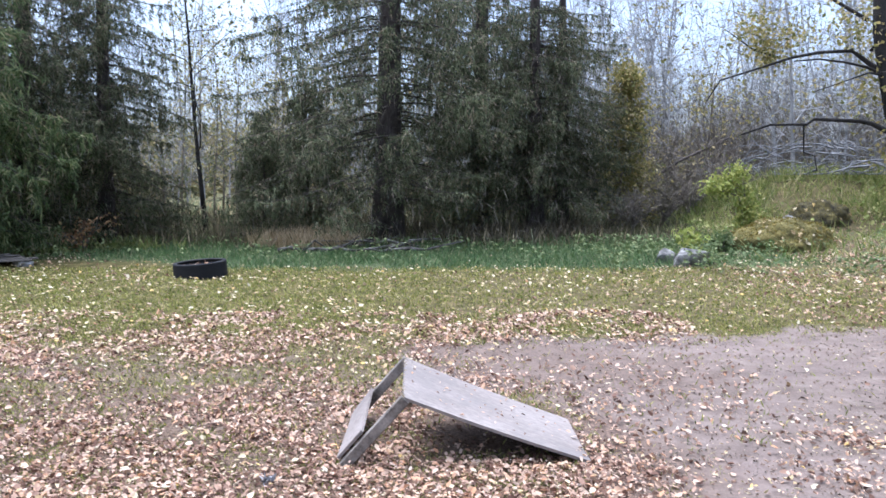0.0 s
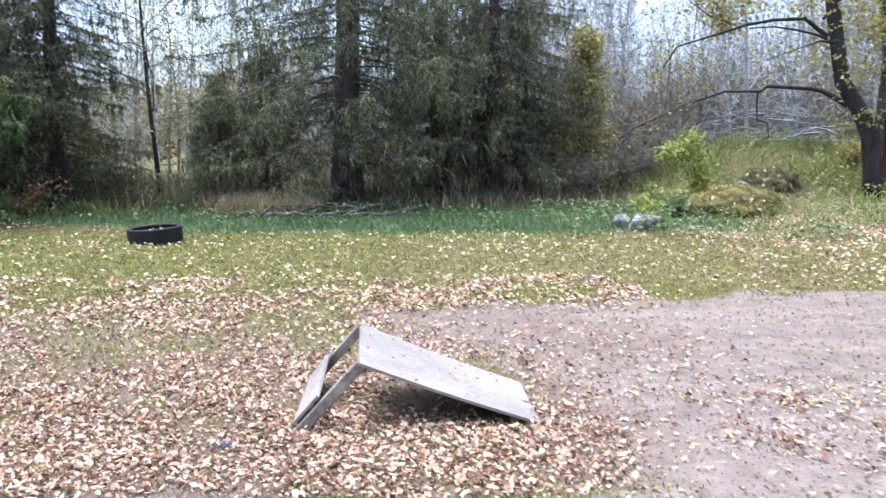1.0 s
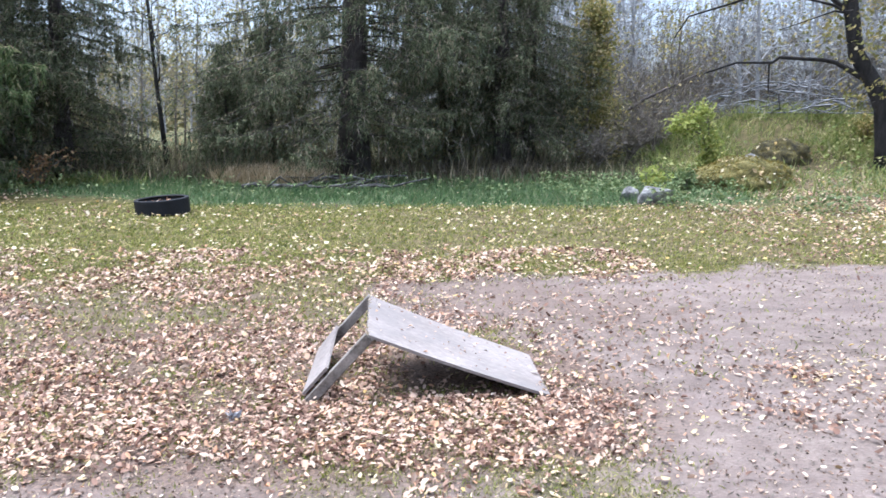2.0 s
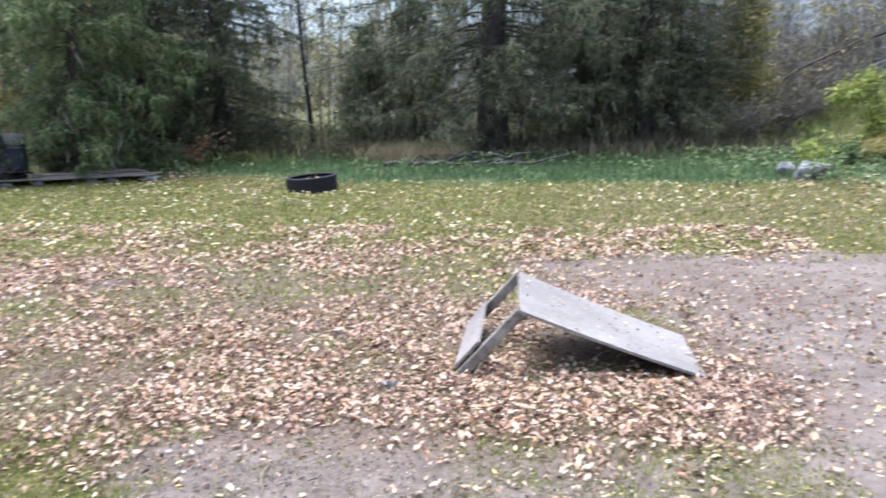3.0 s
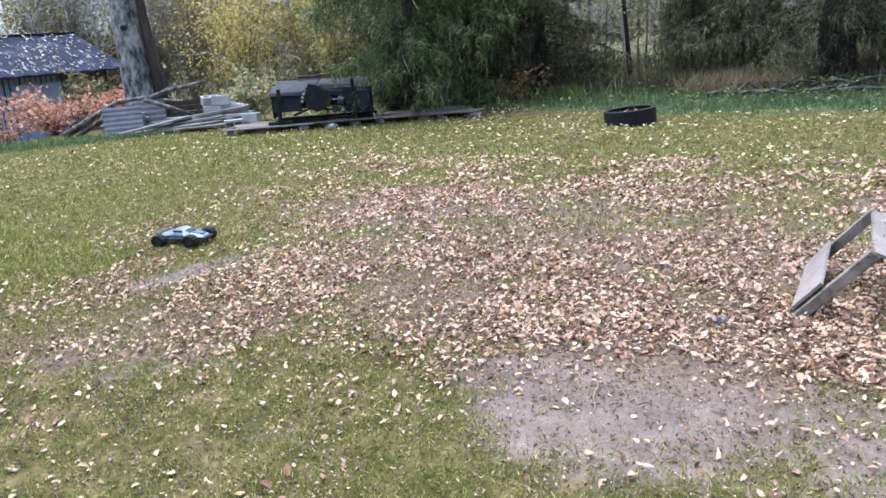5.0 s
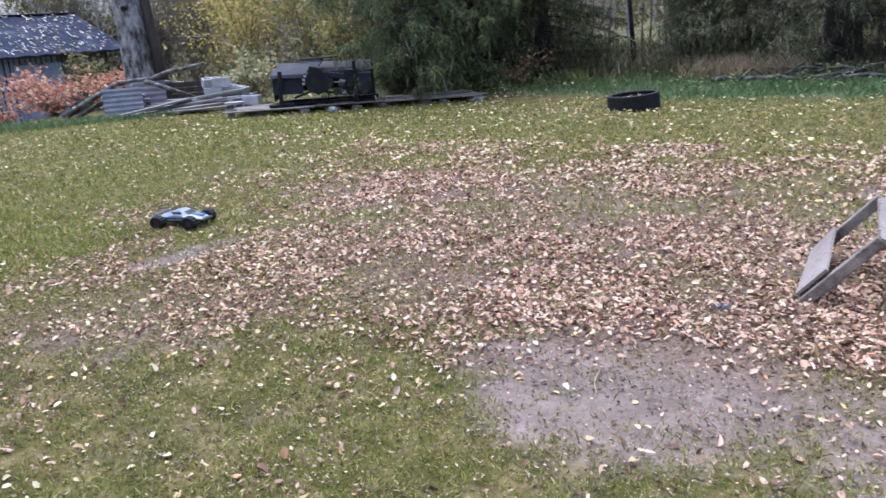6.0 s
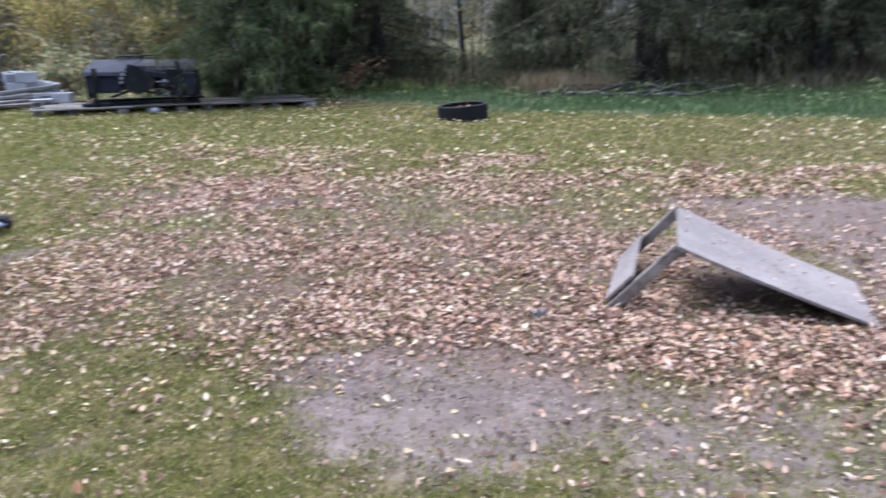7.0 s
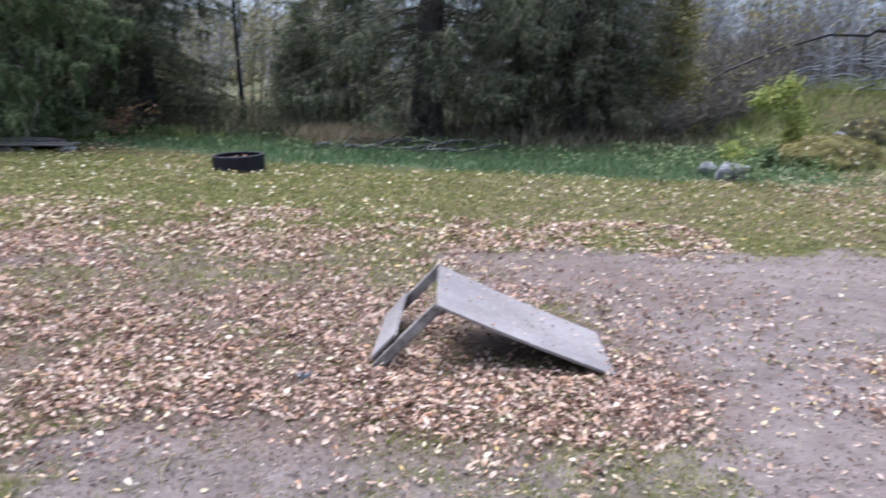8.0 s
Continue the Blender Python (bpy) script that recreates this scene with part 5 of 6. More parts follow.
def build_timber_deck():
    a, b = Vector((-11.45, 10.85, 0)), Vector((-7.05, 13.4, 0))
    d = (b - a).normalized()
    back = Vector((-d.y, d.x, 0))
    t = thing("timber_platform", pose(0, 0, 0), "low platform of grey weathered planks on stone footings", "platform")
    rng = random.Random(4)
    turn = math.degrees(math.atan2(d.y, d.x))
    for k in range(6):
        p0, p1 = a + back * (0.21 * k) + d * rng.uniform(-0.2, 0.2), b + back * (0.21 * k) + d * (-0.09 * k + rng.uniform(-0.15, 0.15))
        for i, (u0, u1) in enumerate(((0.0, 0.36), (0.365, 0.62), (0.625, 1.0))):
            q0, q1 = p0.lerp(p1, u0), p0.lerp(p1, u1)
            s = Shape()
            mid = (q0 + q1) / 2 + back * rng.uniform(-0.02, 0.02)
            s.box(((q1 - q0).length - 0.01, 0.19, 0.028), pose(mid.x, mid.y, 0.122 + rng.uniform(-0.012, 0.008), rng.uniform(-3, 3), rng.uniform(-0.6, 0.6), turn + rng.uniform(-0.8, 0.8)), 0.006)
            part("plank", s, M_PLANK if k == 0 and i == 0 else M_DARKPLANK, t, "pale grey plank" if k == 0 and i == 0 else "")
    for k in range(5):
        p = a.lerp(b, 0.06 + 0.88 * k / 4) + back * 0.5
        s = Shape()
        s.box((0.1, 1.0, 0.09), pose(p.x, p.y, 0.062, 0, 0, turn + rng.uniform(-8, 8)), 0.01)
        part("joist", s, M_DARKPLANK, t, "dark damp timber under the planks")
    for k in range(9):
        p = a.lerp(b, 0.03 + 0.94 * k / 8 + rng.uniform(-0.03, 0.03)) + back * rng.uniform(-0.02, 0.12)
        bm = bmesh.new()
        bmesh.ops.create_icosphere(bm, subdivisions=2, radius=1.0)
        w = rng.uniform(0.07, 0.17)
        for v in bm.verts:
            c = v.co * (1 + 0.3 * math.sin(3 * v.co.x + k) * math.cos(4 * v.co.y + 2 * k))
            v.co = (p.x + c.x * w, p.y + c.y * w * 0.7, 0.035 + max(-0.07, min(0.065, c.z * 0.09)))
        me = bpy.data.meshes.new("footing")
        bm.to_mesh(me)
        bm.free()
        part("footing", me, M_STONE if k % 3 else M_BLOCK, t, "rough stone under the planks")
    return a, d, back


deck_a, deck_d, deck_back = build_timber_deck()


def build_implement():
    turn = math.degrees(math.atan2(deck_d.y, deck_d.x))
    c = deck_a + deck_d * 2.0 + deck_back * 0.5
    t = thing("tractor_implement", pose(c.x, c.y, 0.14, 0, 0, turn) @ Matrix.Diagonal((0.9, 1, 0.95, 1)), "dark painted iron tractor attachment with buckets standing on planks", "farm implement")
    s = Shape()
    for i, x in enumerate((-1.15, 0.9)):
        for k in range(13):
            w = radians(-80 + 200 * k / 12)
            s.v.append((x, 0.3 - 0.4 * math.cos(w), 0.53 + (0.31 if x < 0 else 0.27) * math.sin(w)))
    for k in range(12):
        s.f.append((k, k + 1, 14 + k, 13 + k))
    s.f += [tuple(range(13)), tuple(range(25, 12, -1))]
    part("shell", s, M_IRON, t, "curved dark iron shell")
    p = Shape()
    hood = [Vector(c) for c in ((-1.24, -0.44, 0.64), (-0.32, -0.42, 0.63), (-0.12, 0.02, 0.88), (-1.14, 0.04, 0.8))]
    lip = [Vector(c) for c in ((-1.23, -0.47, 0.58), (-0.34, -0.45, 0.55))]
    p.add(hood + [c + Vector((0, 0.01, -0.022)) for c in hood], [(0, 1, 2, 3), (7, 6, 5, 4), (0, 4, 5, 1), (1, 5, 6, 2), (2, 6, 7, 3), (3, 7, 4, 0)])
    p.add([hood[0], hood[1], lip[1], lip[0]] + [c + Vector((0, 0.015, 0)) for c in (hood[0], hood[1], lip[1], lip[0])], [(3, 2, 1, 0), (4, 5, 6, 7), (0, 1, 5, 4), (1, 2, 6, 5), (2, 3, 7, 6), (3, 0, 4, 7)])
    part("hood", p, M_PANEL, t, "bent blue grey sheet metal hood")
    p = Shape()
    p.box((0.62, 0.025, 0.36), pose(-0.86, -0.4, 0.42, -4, 0, 0), 0.01)
    part("front_panel", p, M_PANEL, t, "dark blue grey front sheet")
    p = Shape()
    p.box((0.9, 0.06, 0.035), pose(-0.2, 0.0, 0.905, 0, -1, 0), 0.008)
    part("hood_bar", p, M_IRON, t)
    for x, y, wx, wy, h in ((-1.19, -0.15, 0.03, 0.5, 0.55), (0.93, -0.2, 0.03, 0.42, 0.5)):
        p = Shape()
        p.box((wx, wy, h), pose(x, y, 0.4, 0, 0, 0), 0.01)
        part("end_plate", p, M_IRON, t, "flat dark iron end plate")
    for y in (-0.3, 0.34):
        p = Shape()
        p.box((2.2, 0.08, 0.06), pose(-0.1, y, 0.04, 0, 0, 0), 0.012)
        part("skid", p, M_IRON, t)
    p = Shape()
    p.box((0.3, 0.22, 0.44), pose(0.8, -0.42, 0.36, 0, 0, -8), 0.02)
    part("tool_box", p, M_PANEL, t, "dull grey steel box bolted on")
    rng = random.Random(12)
    for k in range(9):
        p = Shape()
        x, z = 0.3 + 0.38 * rng.random(), 0.14 + 0.3 * rng.random()
        p.box((rng.uniform(0.04, 0.14), rng.uniform(0.05, 0.12), rng.uniform(0.03, 0.1)), pose(x, -0.5 - 0.1 * rng.random(), z, rng.uniform(-30, 30), rng.uniform(-40, 40), rng.uniform(-30, 30)), 0.008)
        # every third link is paler, a glint put into its colour
        part("linkage", p, M_IRON if k % 3 else M_ZINC, t, "" if k % 3 else "paler metal link standing in for a glint")
    for x, z, w in ((-1.02, 0.38, 0.08), (0.6, 0.42, 0.06), (0.98, 0.38, 0.045)):
        p = Shape()
        p.box((w, 0.06, 0.72 if x < 0 else 0.8), pose(x, -0.5, z - (0.02 if x < 0 else 0), 4, 4 if x < 0 else 0, 0), 0.008)
        part("post", p, M_IRON, t)
    p = Shape()
    p.box((1.75, 0.06, 0.025), pose(-0.08, -0.3, 0.42, 0, 2, 0), 0.006)
    part("cross_beam", p, M_ZINC, t, "worn bare steel bar")
    p = Shape()
    p.box((0.55, 0.3, 0.06), pose(-1.05, -0.3, 0.03), 0.01)
    part("foot_plate", p, M_IRON, t)
    def slab(pts, y0, y1):
        """A side outline in x and z, thick from y0 to y1."""
        b, n = Shape(), len(pts)
        b.v += [(x, y0, z) for x, z in pts] + [(x, y1, z) for x, z in pts]
        b.f += [tuple(range(n)), tuple(range(2 * n - 1, n - 1, -1))] + [(k, n + k, n + (k + 1) % n, (k + 1) % n) for k in range(n)]
        return b
    part("bucket", slab([(-0.34, 0.78), (-0.12, 0.72), (0.12, 0.42), (0.05, 0.3), (-0.2, 0.2), (-0.42, 0.3), (-0.46, 0.5)], -0.56, -0.22), M_IRON, t, "small wedge shaped iron bucket")
    part("arm", slab([(-0.2, 0.66), (0.5, 0.56), (0.52, 0.48), (-0.16, 0.55)], -0.46, -0.38), M_PANEL, t)
    part("gearbox", slab([(0.3, 0.5), (0.42, 0.66), (0.62, 0.64), (0.76, 0.46), (0.7, 0.22), (0.46, 0.14), (0.32, 0.26)], -0.5, -0.2), M_IRON, t, "lumpy iron gear casing")
    part("bracket", slab([(0.5, 0.2), (0.62, 0.42), (0.9, 0.5), (0.96, 0.42), (0.7, 0.32), (0.62, 0.14)], -0.58, -0.52), M_PANEL, t)
    for x, z, r in ((0.52, 0.42, 0.09), (0.8, 0.3, 0.11), (0.18, 0.24, 0.07)):
        b = Shape()
        b.tube([(x, -0.6, z), (x, -0.46, z)], [r, r], 14)
        part("wheel_hub", b, M_PANEL if r > 0.1 else M_IRON, t)
    b = Shape()
    b.tube([(-0.75, -0.4, 0.16), (-0.3, -0.48, 0.3), (0.2, -0.44, 0.2), (0.8, -0.4, 0.24)], [0.025, 0.022, 0.022, 0.02], 6)
    part("hose", b, M_RUBBER, t, "black rubber hose")
    q = Shape()
    arc = [(-0.3 + 0.26 * math.cos(radians(w)), 0.42 + 0.3 * math.sin(radians(w))) for w in range(95, 186, 15)]
    arc2 = [(-0.3 + 0.18 * math.cos(radians(w)), 0.42 + 0.22 * math.sin(radians(w))) for w in range(95, 186, 15)]
    for y in (-0.47, -0.455):
        q.v += [(x, y, z) for x, z in arc] + [(x, y, z) for x, z in arc2]
    for k in range(6):
        q.f += [(k, k + 1, 8 + k, 7 + k), (14 + k, 21 + k, 22 + k, 15 + k), (k, 14 + k, 15 + k, k + 1), (7 + k, 8 + k, 22 + k, 21 + k)]
    q.f += [(0, 7, 21, 14), (6, 20, 27, 13)]
    quad = part("quadrant", q, M_PANEL, t, "quadrant plate with a row of holes")
    for k in range(5):
        w = radians(105 + 18 * k)
        h = Shape()
        h.box((0.055, 0.006, 0.05), pose(-0.3 + 0.22 * math.cos(w), -0.474, 0.42 + 0.26 * math.sin(w)), 0.004)
        part("hole_plug", h, M_BLOCK, quad, "pale round spot in the plate")


build_implement()


def build_scrap_pile():
    """Corrugated sheets, planks, concrete blocks and branches beside the platform."""
    for x, y, turn, wide, deep, layers, mat, label in ((-14.75, 11.15, 46, 0.9, 0.55, 8, M_ZINC, "neat stack of blue grey roofing sheets"), (-14.3, 12.0, 30, 0.75, 0.6, 4, M_PLANK, "stack of dull grey boards beside roofing sheets")):
        t = thing("sheet_stack", pose(x, y, 0.1, 0, 0, turn), label, "sheet stack")
        for k in range(layers):
            s = Shape()
            s.box((wide * (1.0 + 0.03 * math.sin(k * 2.3)), deep, 0.034), None, 0.004)
            sheet = part("sheet", s, mat, t)
            sheet.matrix_basis = pose(0.06 * math.sin(k * 1.7), 0.06 * math.cos(k * 2.9) + 0.012 * k, 0.02 + 0.046 * k, 0, 0, 9 * math.sin(k * 3.1))
        for u in (-0.3, 0.3):
            s = Shape()
            s.box((0.09, deep, 0.1), pose(u, 0, -0.052), 0.005)
            part("bearer", s, M_PLANK, t)
    for x, y, turn, wide, high, lean, mat, label in ((-14.5, 10.88, 50, 0.8, 0.62, 76, M_ZINC, "ribbed pale blue grey sheet leaning on a stack"), (-14.32, 11.45, 44, 0.66, 0.74, 68, M_DUSK, "ribbed dull purple grey sheet leaning on boards")):
        s = Shape()
        n = 12
        for i in range(n + 1):
            z = high * i / n
            for u in (-wide / 2, wide / 2):
                for d in (0, 0.012):
                    s.v.append((u, z, d + (0.009 if i % 2 else 0)))
        for i in range(n):
            a = i * 4
            s.f += [(a, a + 2, a + 6, a + 4), (a + 1, a + 5, a + 7, a + 3), (a, a + 4, a + 5, a + 1), (a + 2, a + 3, a + 7, a + 6)]
        s.f += [(0, 1, 3, 2), (4 * n, 4 * n + 2, 4 * n + 3, 4 * n + 1)]
        ob = part("ribbed_sheet", s, mat)
        ob.matrix_basis = pose(x, y, 0.03, lean, 0, turn)
        tagged(ob, label, "metal sheet")
    rng = random.Random(9)
    spots = [(-13.15, 12.2, 0.28), (-12.88, 12.42, 0.28), (-13.05, 12.15, 0.08), (-12.6, 12.3, 0.08), (-12.2, 12.35, 0.08), (-12.98, 12.3, 0.48), (-13.35, 12.0, 0.08)]
    block = None
    for k, (x, y, z) in enumerate(spots):
        m = pose(x, y, z + 0.02, 0, 0, 35 + rng.uniform(-25, 25))
        if block is None:
            s = Shape()
            for yy in (-0.075, 0.075):
                s.box((0.39, 0.035, 0.19), pose(0, yy, 0.095), 0.004)
            for xx in (-0.178, 0.0, 0.178):
                s.box((0.032, 0.118, 0.188), pose(xx, 0, 0.095), 0.003)
            block = part("concrete_block", s, M_BLOCK, None)
            block.matrix_basis = m
            tagged(block, "pale grey hollow concrete block on the scrap pile", "block", "concrete blocks on the scrap pile")
        else:
            copy_thing(block, m)
    for x, y, z, rx, ry, rz in ((-13.3, 12.3, 0.5, 14, 0, 62), (-12.75, 12.75, 0.1, 0, 90, 20), (-12.45, 12.05, 0.1, 90, 0, 50), (-12.7, 12.5, 0.3, 0, 12, 15)):
        copy_thing(block, pose(x, y, z, rx, ry, rz))
    for k, (x, y, z, ln, turn, tilt) in enumerate(((-13.7, 11.35, 0.06, 3.2, 36, 2), (-13.5, 11.6, 0.12, 2.6, 40, 3), (-13.55, 11.75, 0.2, 2.4, 33, 4), (-13.9, 11.6, 0.16, 2.2, 38, 5), (-14.2, 10.9, 0.05, 2.8, 42, 1), (-13.4, 11.9, 0.3, 2.2, 30, 6), (-13.2, 11.5, 0.09, 1.7, 24, 2), (-13.9, 11.2, 0.2, 1.5, 58, 8), (-12.9, 11.9, 0.08, 1.6, 46, 1), (-13.0, 12.1, 0.2, 1.3, 18, 4))):
        s = Shape()
        s.box((ln, 0.1 + 0.03 * (k % 4), 0.03 + 0.012 * (k % 3)), pose(0, 0, 0), 0.005)
        ob = part("plank", s, M_PLANK if k % 3 else M_DARKPLANK)
        ob.matrix_basis = pose(x, y, z, 4 + 5 * math.sin(7.0 * k), -tilt, turn)
        tagged(ob, "grey weathered plank lying on the scrap pile", "plank", "planks on the scrap pile")
    for k, pts in enumerate((((-16.1, 10.55, 0.08), (-15.6, 10.85, 0.4), (-15.05, 11.2, 0.7), (-14.7, 11.5, 0.76), (-14.38, 11.8, 0.78)),
                             ((-14.5, 11.7, 0.74), (-14.15, 11.95, 0.88), (-13.8, 12.1, 0.93), (-13.42, 12.3, 1.02)),
                             ((-14.45, 11.5, 0.72), (-14.0, 11.62, 0.56), (-13.5, 12.0, 0.3)),
                             ((-15.95, 10.75, 0.05), (-15.3, 11.15, 0.42), (-14.6, 11.6, 0.7)),
                             ((-15.2, 11.8, 0.62), (-14.5, 12.1, 0.66), (-13.7, 12.6, 0.5)))):
        fallen("dead_branch", pts, 0.075 - 0.008 * k, 0.03, "dead branch thrown across the scrap pile", M_LOG)
    w = thing("wooden_crate", pose(-14.2, 12.2, 0, 0, 0, 36), "dark open wooden box under the branches", "crate")
    for k in range(5):
        s = Shape()
        s.box((1.5, 0.03, 0.11), pose(0, 0, 0.07 + 0.125 * k), 0.003)
        part("slat", s, M_BARK, w)


build_scrap_pile()


# ---- barn and shed ----


def build_barn():
    """Front wall faces the yard; local x runs along it, local y goes into the barn."""
    z0 = -0.85
    t = thing("barn", pose(-26.1, 5.2, z0, 0, 0, 79.6), "old grey blue board barn with a metal roof", "barn")
    long_w, deep, eave, ridge = 13.0, 6.6, 2.35, 3.6
    s = Shape()
    for a in (0.1, deep - 0.1):
        s.box((long_w - 0.4, 0.06, eave), pose(long_w / 2, -0.0 + a, eave / 2))
    for x in (0.2, long_w - 0.2):
        s.add([(x, 0.1, 0), (x, deep - 0.1, 0), (x, deep - 0.1, eave), (x, deep / 2, ridge - 0.1), (x, 0.1, eave)], [(0, 1, 2, 3, 4)])
    # near-black backing, its colour stands for the shade in the gaps between boards
    part("wall", s, M_IRON, t)
    k = 0
    x = 0.2
    rng = random.Random(2)
    boards = [Shape() for _ in range(3)]
    for b in boards:
        b.box((0.125, 0.03, eave - 0.05), None, 0.006)
    meshes = [b.mesh("board") for b in boards]
    dark = Shape()
    dark.box((0.14, 0.03, eave - 0.05), None, 0.006)
    dark_me = dark.mesh("board")
    while x < long_w - 0.3:
        ob = part("board", dark_me, M_DUSK, t, "darker purple grey board near the right end") if x > 10.9 else part("board", meshes[k % 3], M_BOARD, t)
        ob.matrix_basis = pose(x + 0.08, 0.05 - rng.uniform(0, 0.012), eave / 2 + rng.uniform(-0.02, 0.02), 0, rng.uniform(-0.3, 0.3), 0)
        x += 0.155 + rng.uniform(0, 0.025)
        k += 1
    for side in (0, 1):
        r = Shape()
        y0, y1 = (-0.35, deep / 2) if side == 0 else (deep + 0.35, deep / 2)
        z_e = eave - 0.12
        n = 44
        for i in range(n + 1):
            for y, z in ((y0, z_e), (y1, ridge)):
                u = -0.45 + (long_w + 0.9) * i / n
                r.v += [(u, y, z + (0.035 if i % 2 else 0)), (u, y, z - 0.05)]
        for i in range(n):
            a = i * 4
            r.f += [(a, a + 4, a + 6, a + 2), (a + 1, a + 3, a + 7, a + 5), (a, a + 1, a + 5, a + 4), (a + 2, a + 6, a + 7, a + 3)]
        r.f += [(0, 2, 3, 1), (4 * n, 4 * n + 1, 4 * n + 3, 4 * n + 2)]
        part("roof", r, M_ROOF, t, "blue grey metal roof with pale leaves and lichen")
    rg = np.random.default_rng(6)
    n = 420
    u, v = rg.uniform(-0.3, long_w + 0.3, n), rg.random(n)
    pts = np.stack([u, -0.3 + v * (deep / 2 + 0.3), eave - 0.06 + v * (ridge - eave + 0.12)], 1)
    tagged(part("roof_leaves", leaves("roof_leaves", pts, rg.normal(size=(n, 3)) * 0.2 + [0, -0.35, 1], rg.uniform(0.06, 0.14, n), M_PALE, rg), M_PALE, t, "pale fallen leaves on the roof"), kind="stuff")
    n = 800
    u, v = rg.uniform(-0.3, long_w + 0.3, n), rg.random(n) ** 1.2
    pts = np.stack([u, -0.3 + v * (deep / 2 + 0.3), eave - 0.05 + v * (ridge - eave + 0.12)], 1)
    way = np.tile([0.0, 0.94, 0.34], (n, 1)) + rg.normal(size=(n, 3)) * 0.06
    tagged(part("lichen_streak", blades("lichen_streak", pts + [0, 0, 0.012], way, rg.uniform(0.08, 0.4, n), rg.uniform(0.02, 0.06, n), M_BLOCK, rg, 0.02), M_BLOCK, t, "pale streaks of lichen and bare metal"), kind="stuff")
    c = Shape()
    c.box((long_w + 0.9, 0.3, 0.05), pose(long_w / 2, deep / 2, ridge + 0.03), 0.01)
    part("ridge_cap", c, M_ROOF, t)
    d = Shape()
    d.box((1.5, 0.05, 1.95), pose(10.4, 0.0, 1.0), 0.01)
    part("door", d, M_BOARD, t, "board door in the front wall")


build_barn()


def build_shed():
    t = thing("red_shed", pose(11.72, 18.3, 0.05, 0, 0, -32), "small dark red painted board shed beside an old tree", "shed")
    s = Shape()
    s.box((3.0, 2.4, 2.5), pose(1.5, 1.2, 1.25))
    part("wall", s, M_RED, t)
    b = Shape()
    b.box((0.14, 0.025, 2.45))
    me = b.mesh("board")
    for k in range(20):
        ob = part("board", me, M_RED, t)
        ob.matrix_basis = pose(0.08 + 0.15 * k, -0.012, 1.25)
    for k in range(16):
        ob = part("board", me, M_RED, t)
        ob.matrix_basis = pose(-0.012, 0.08 + 0.15 * k, 1.25, 0, 0, 90)
    r = Shape()
    r.box((3.1, 2.5, 0.08), pose(1.5, 1.2, 2.55, 4, 0, 0), 0.01)
    part("roof", r, M_ROOF, t)
    r = Shape()
    r.box((3.06, 0.03, 0.12), pose(1.5, -0.045, 2.42), 0.005)
    part("fascia", r, M_RED, t)


build_shed()


# ---- grass ----


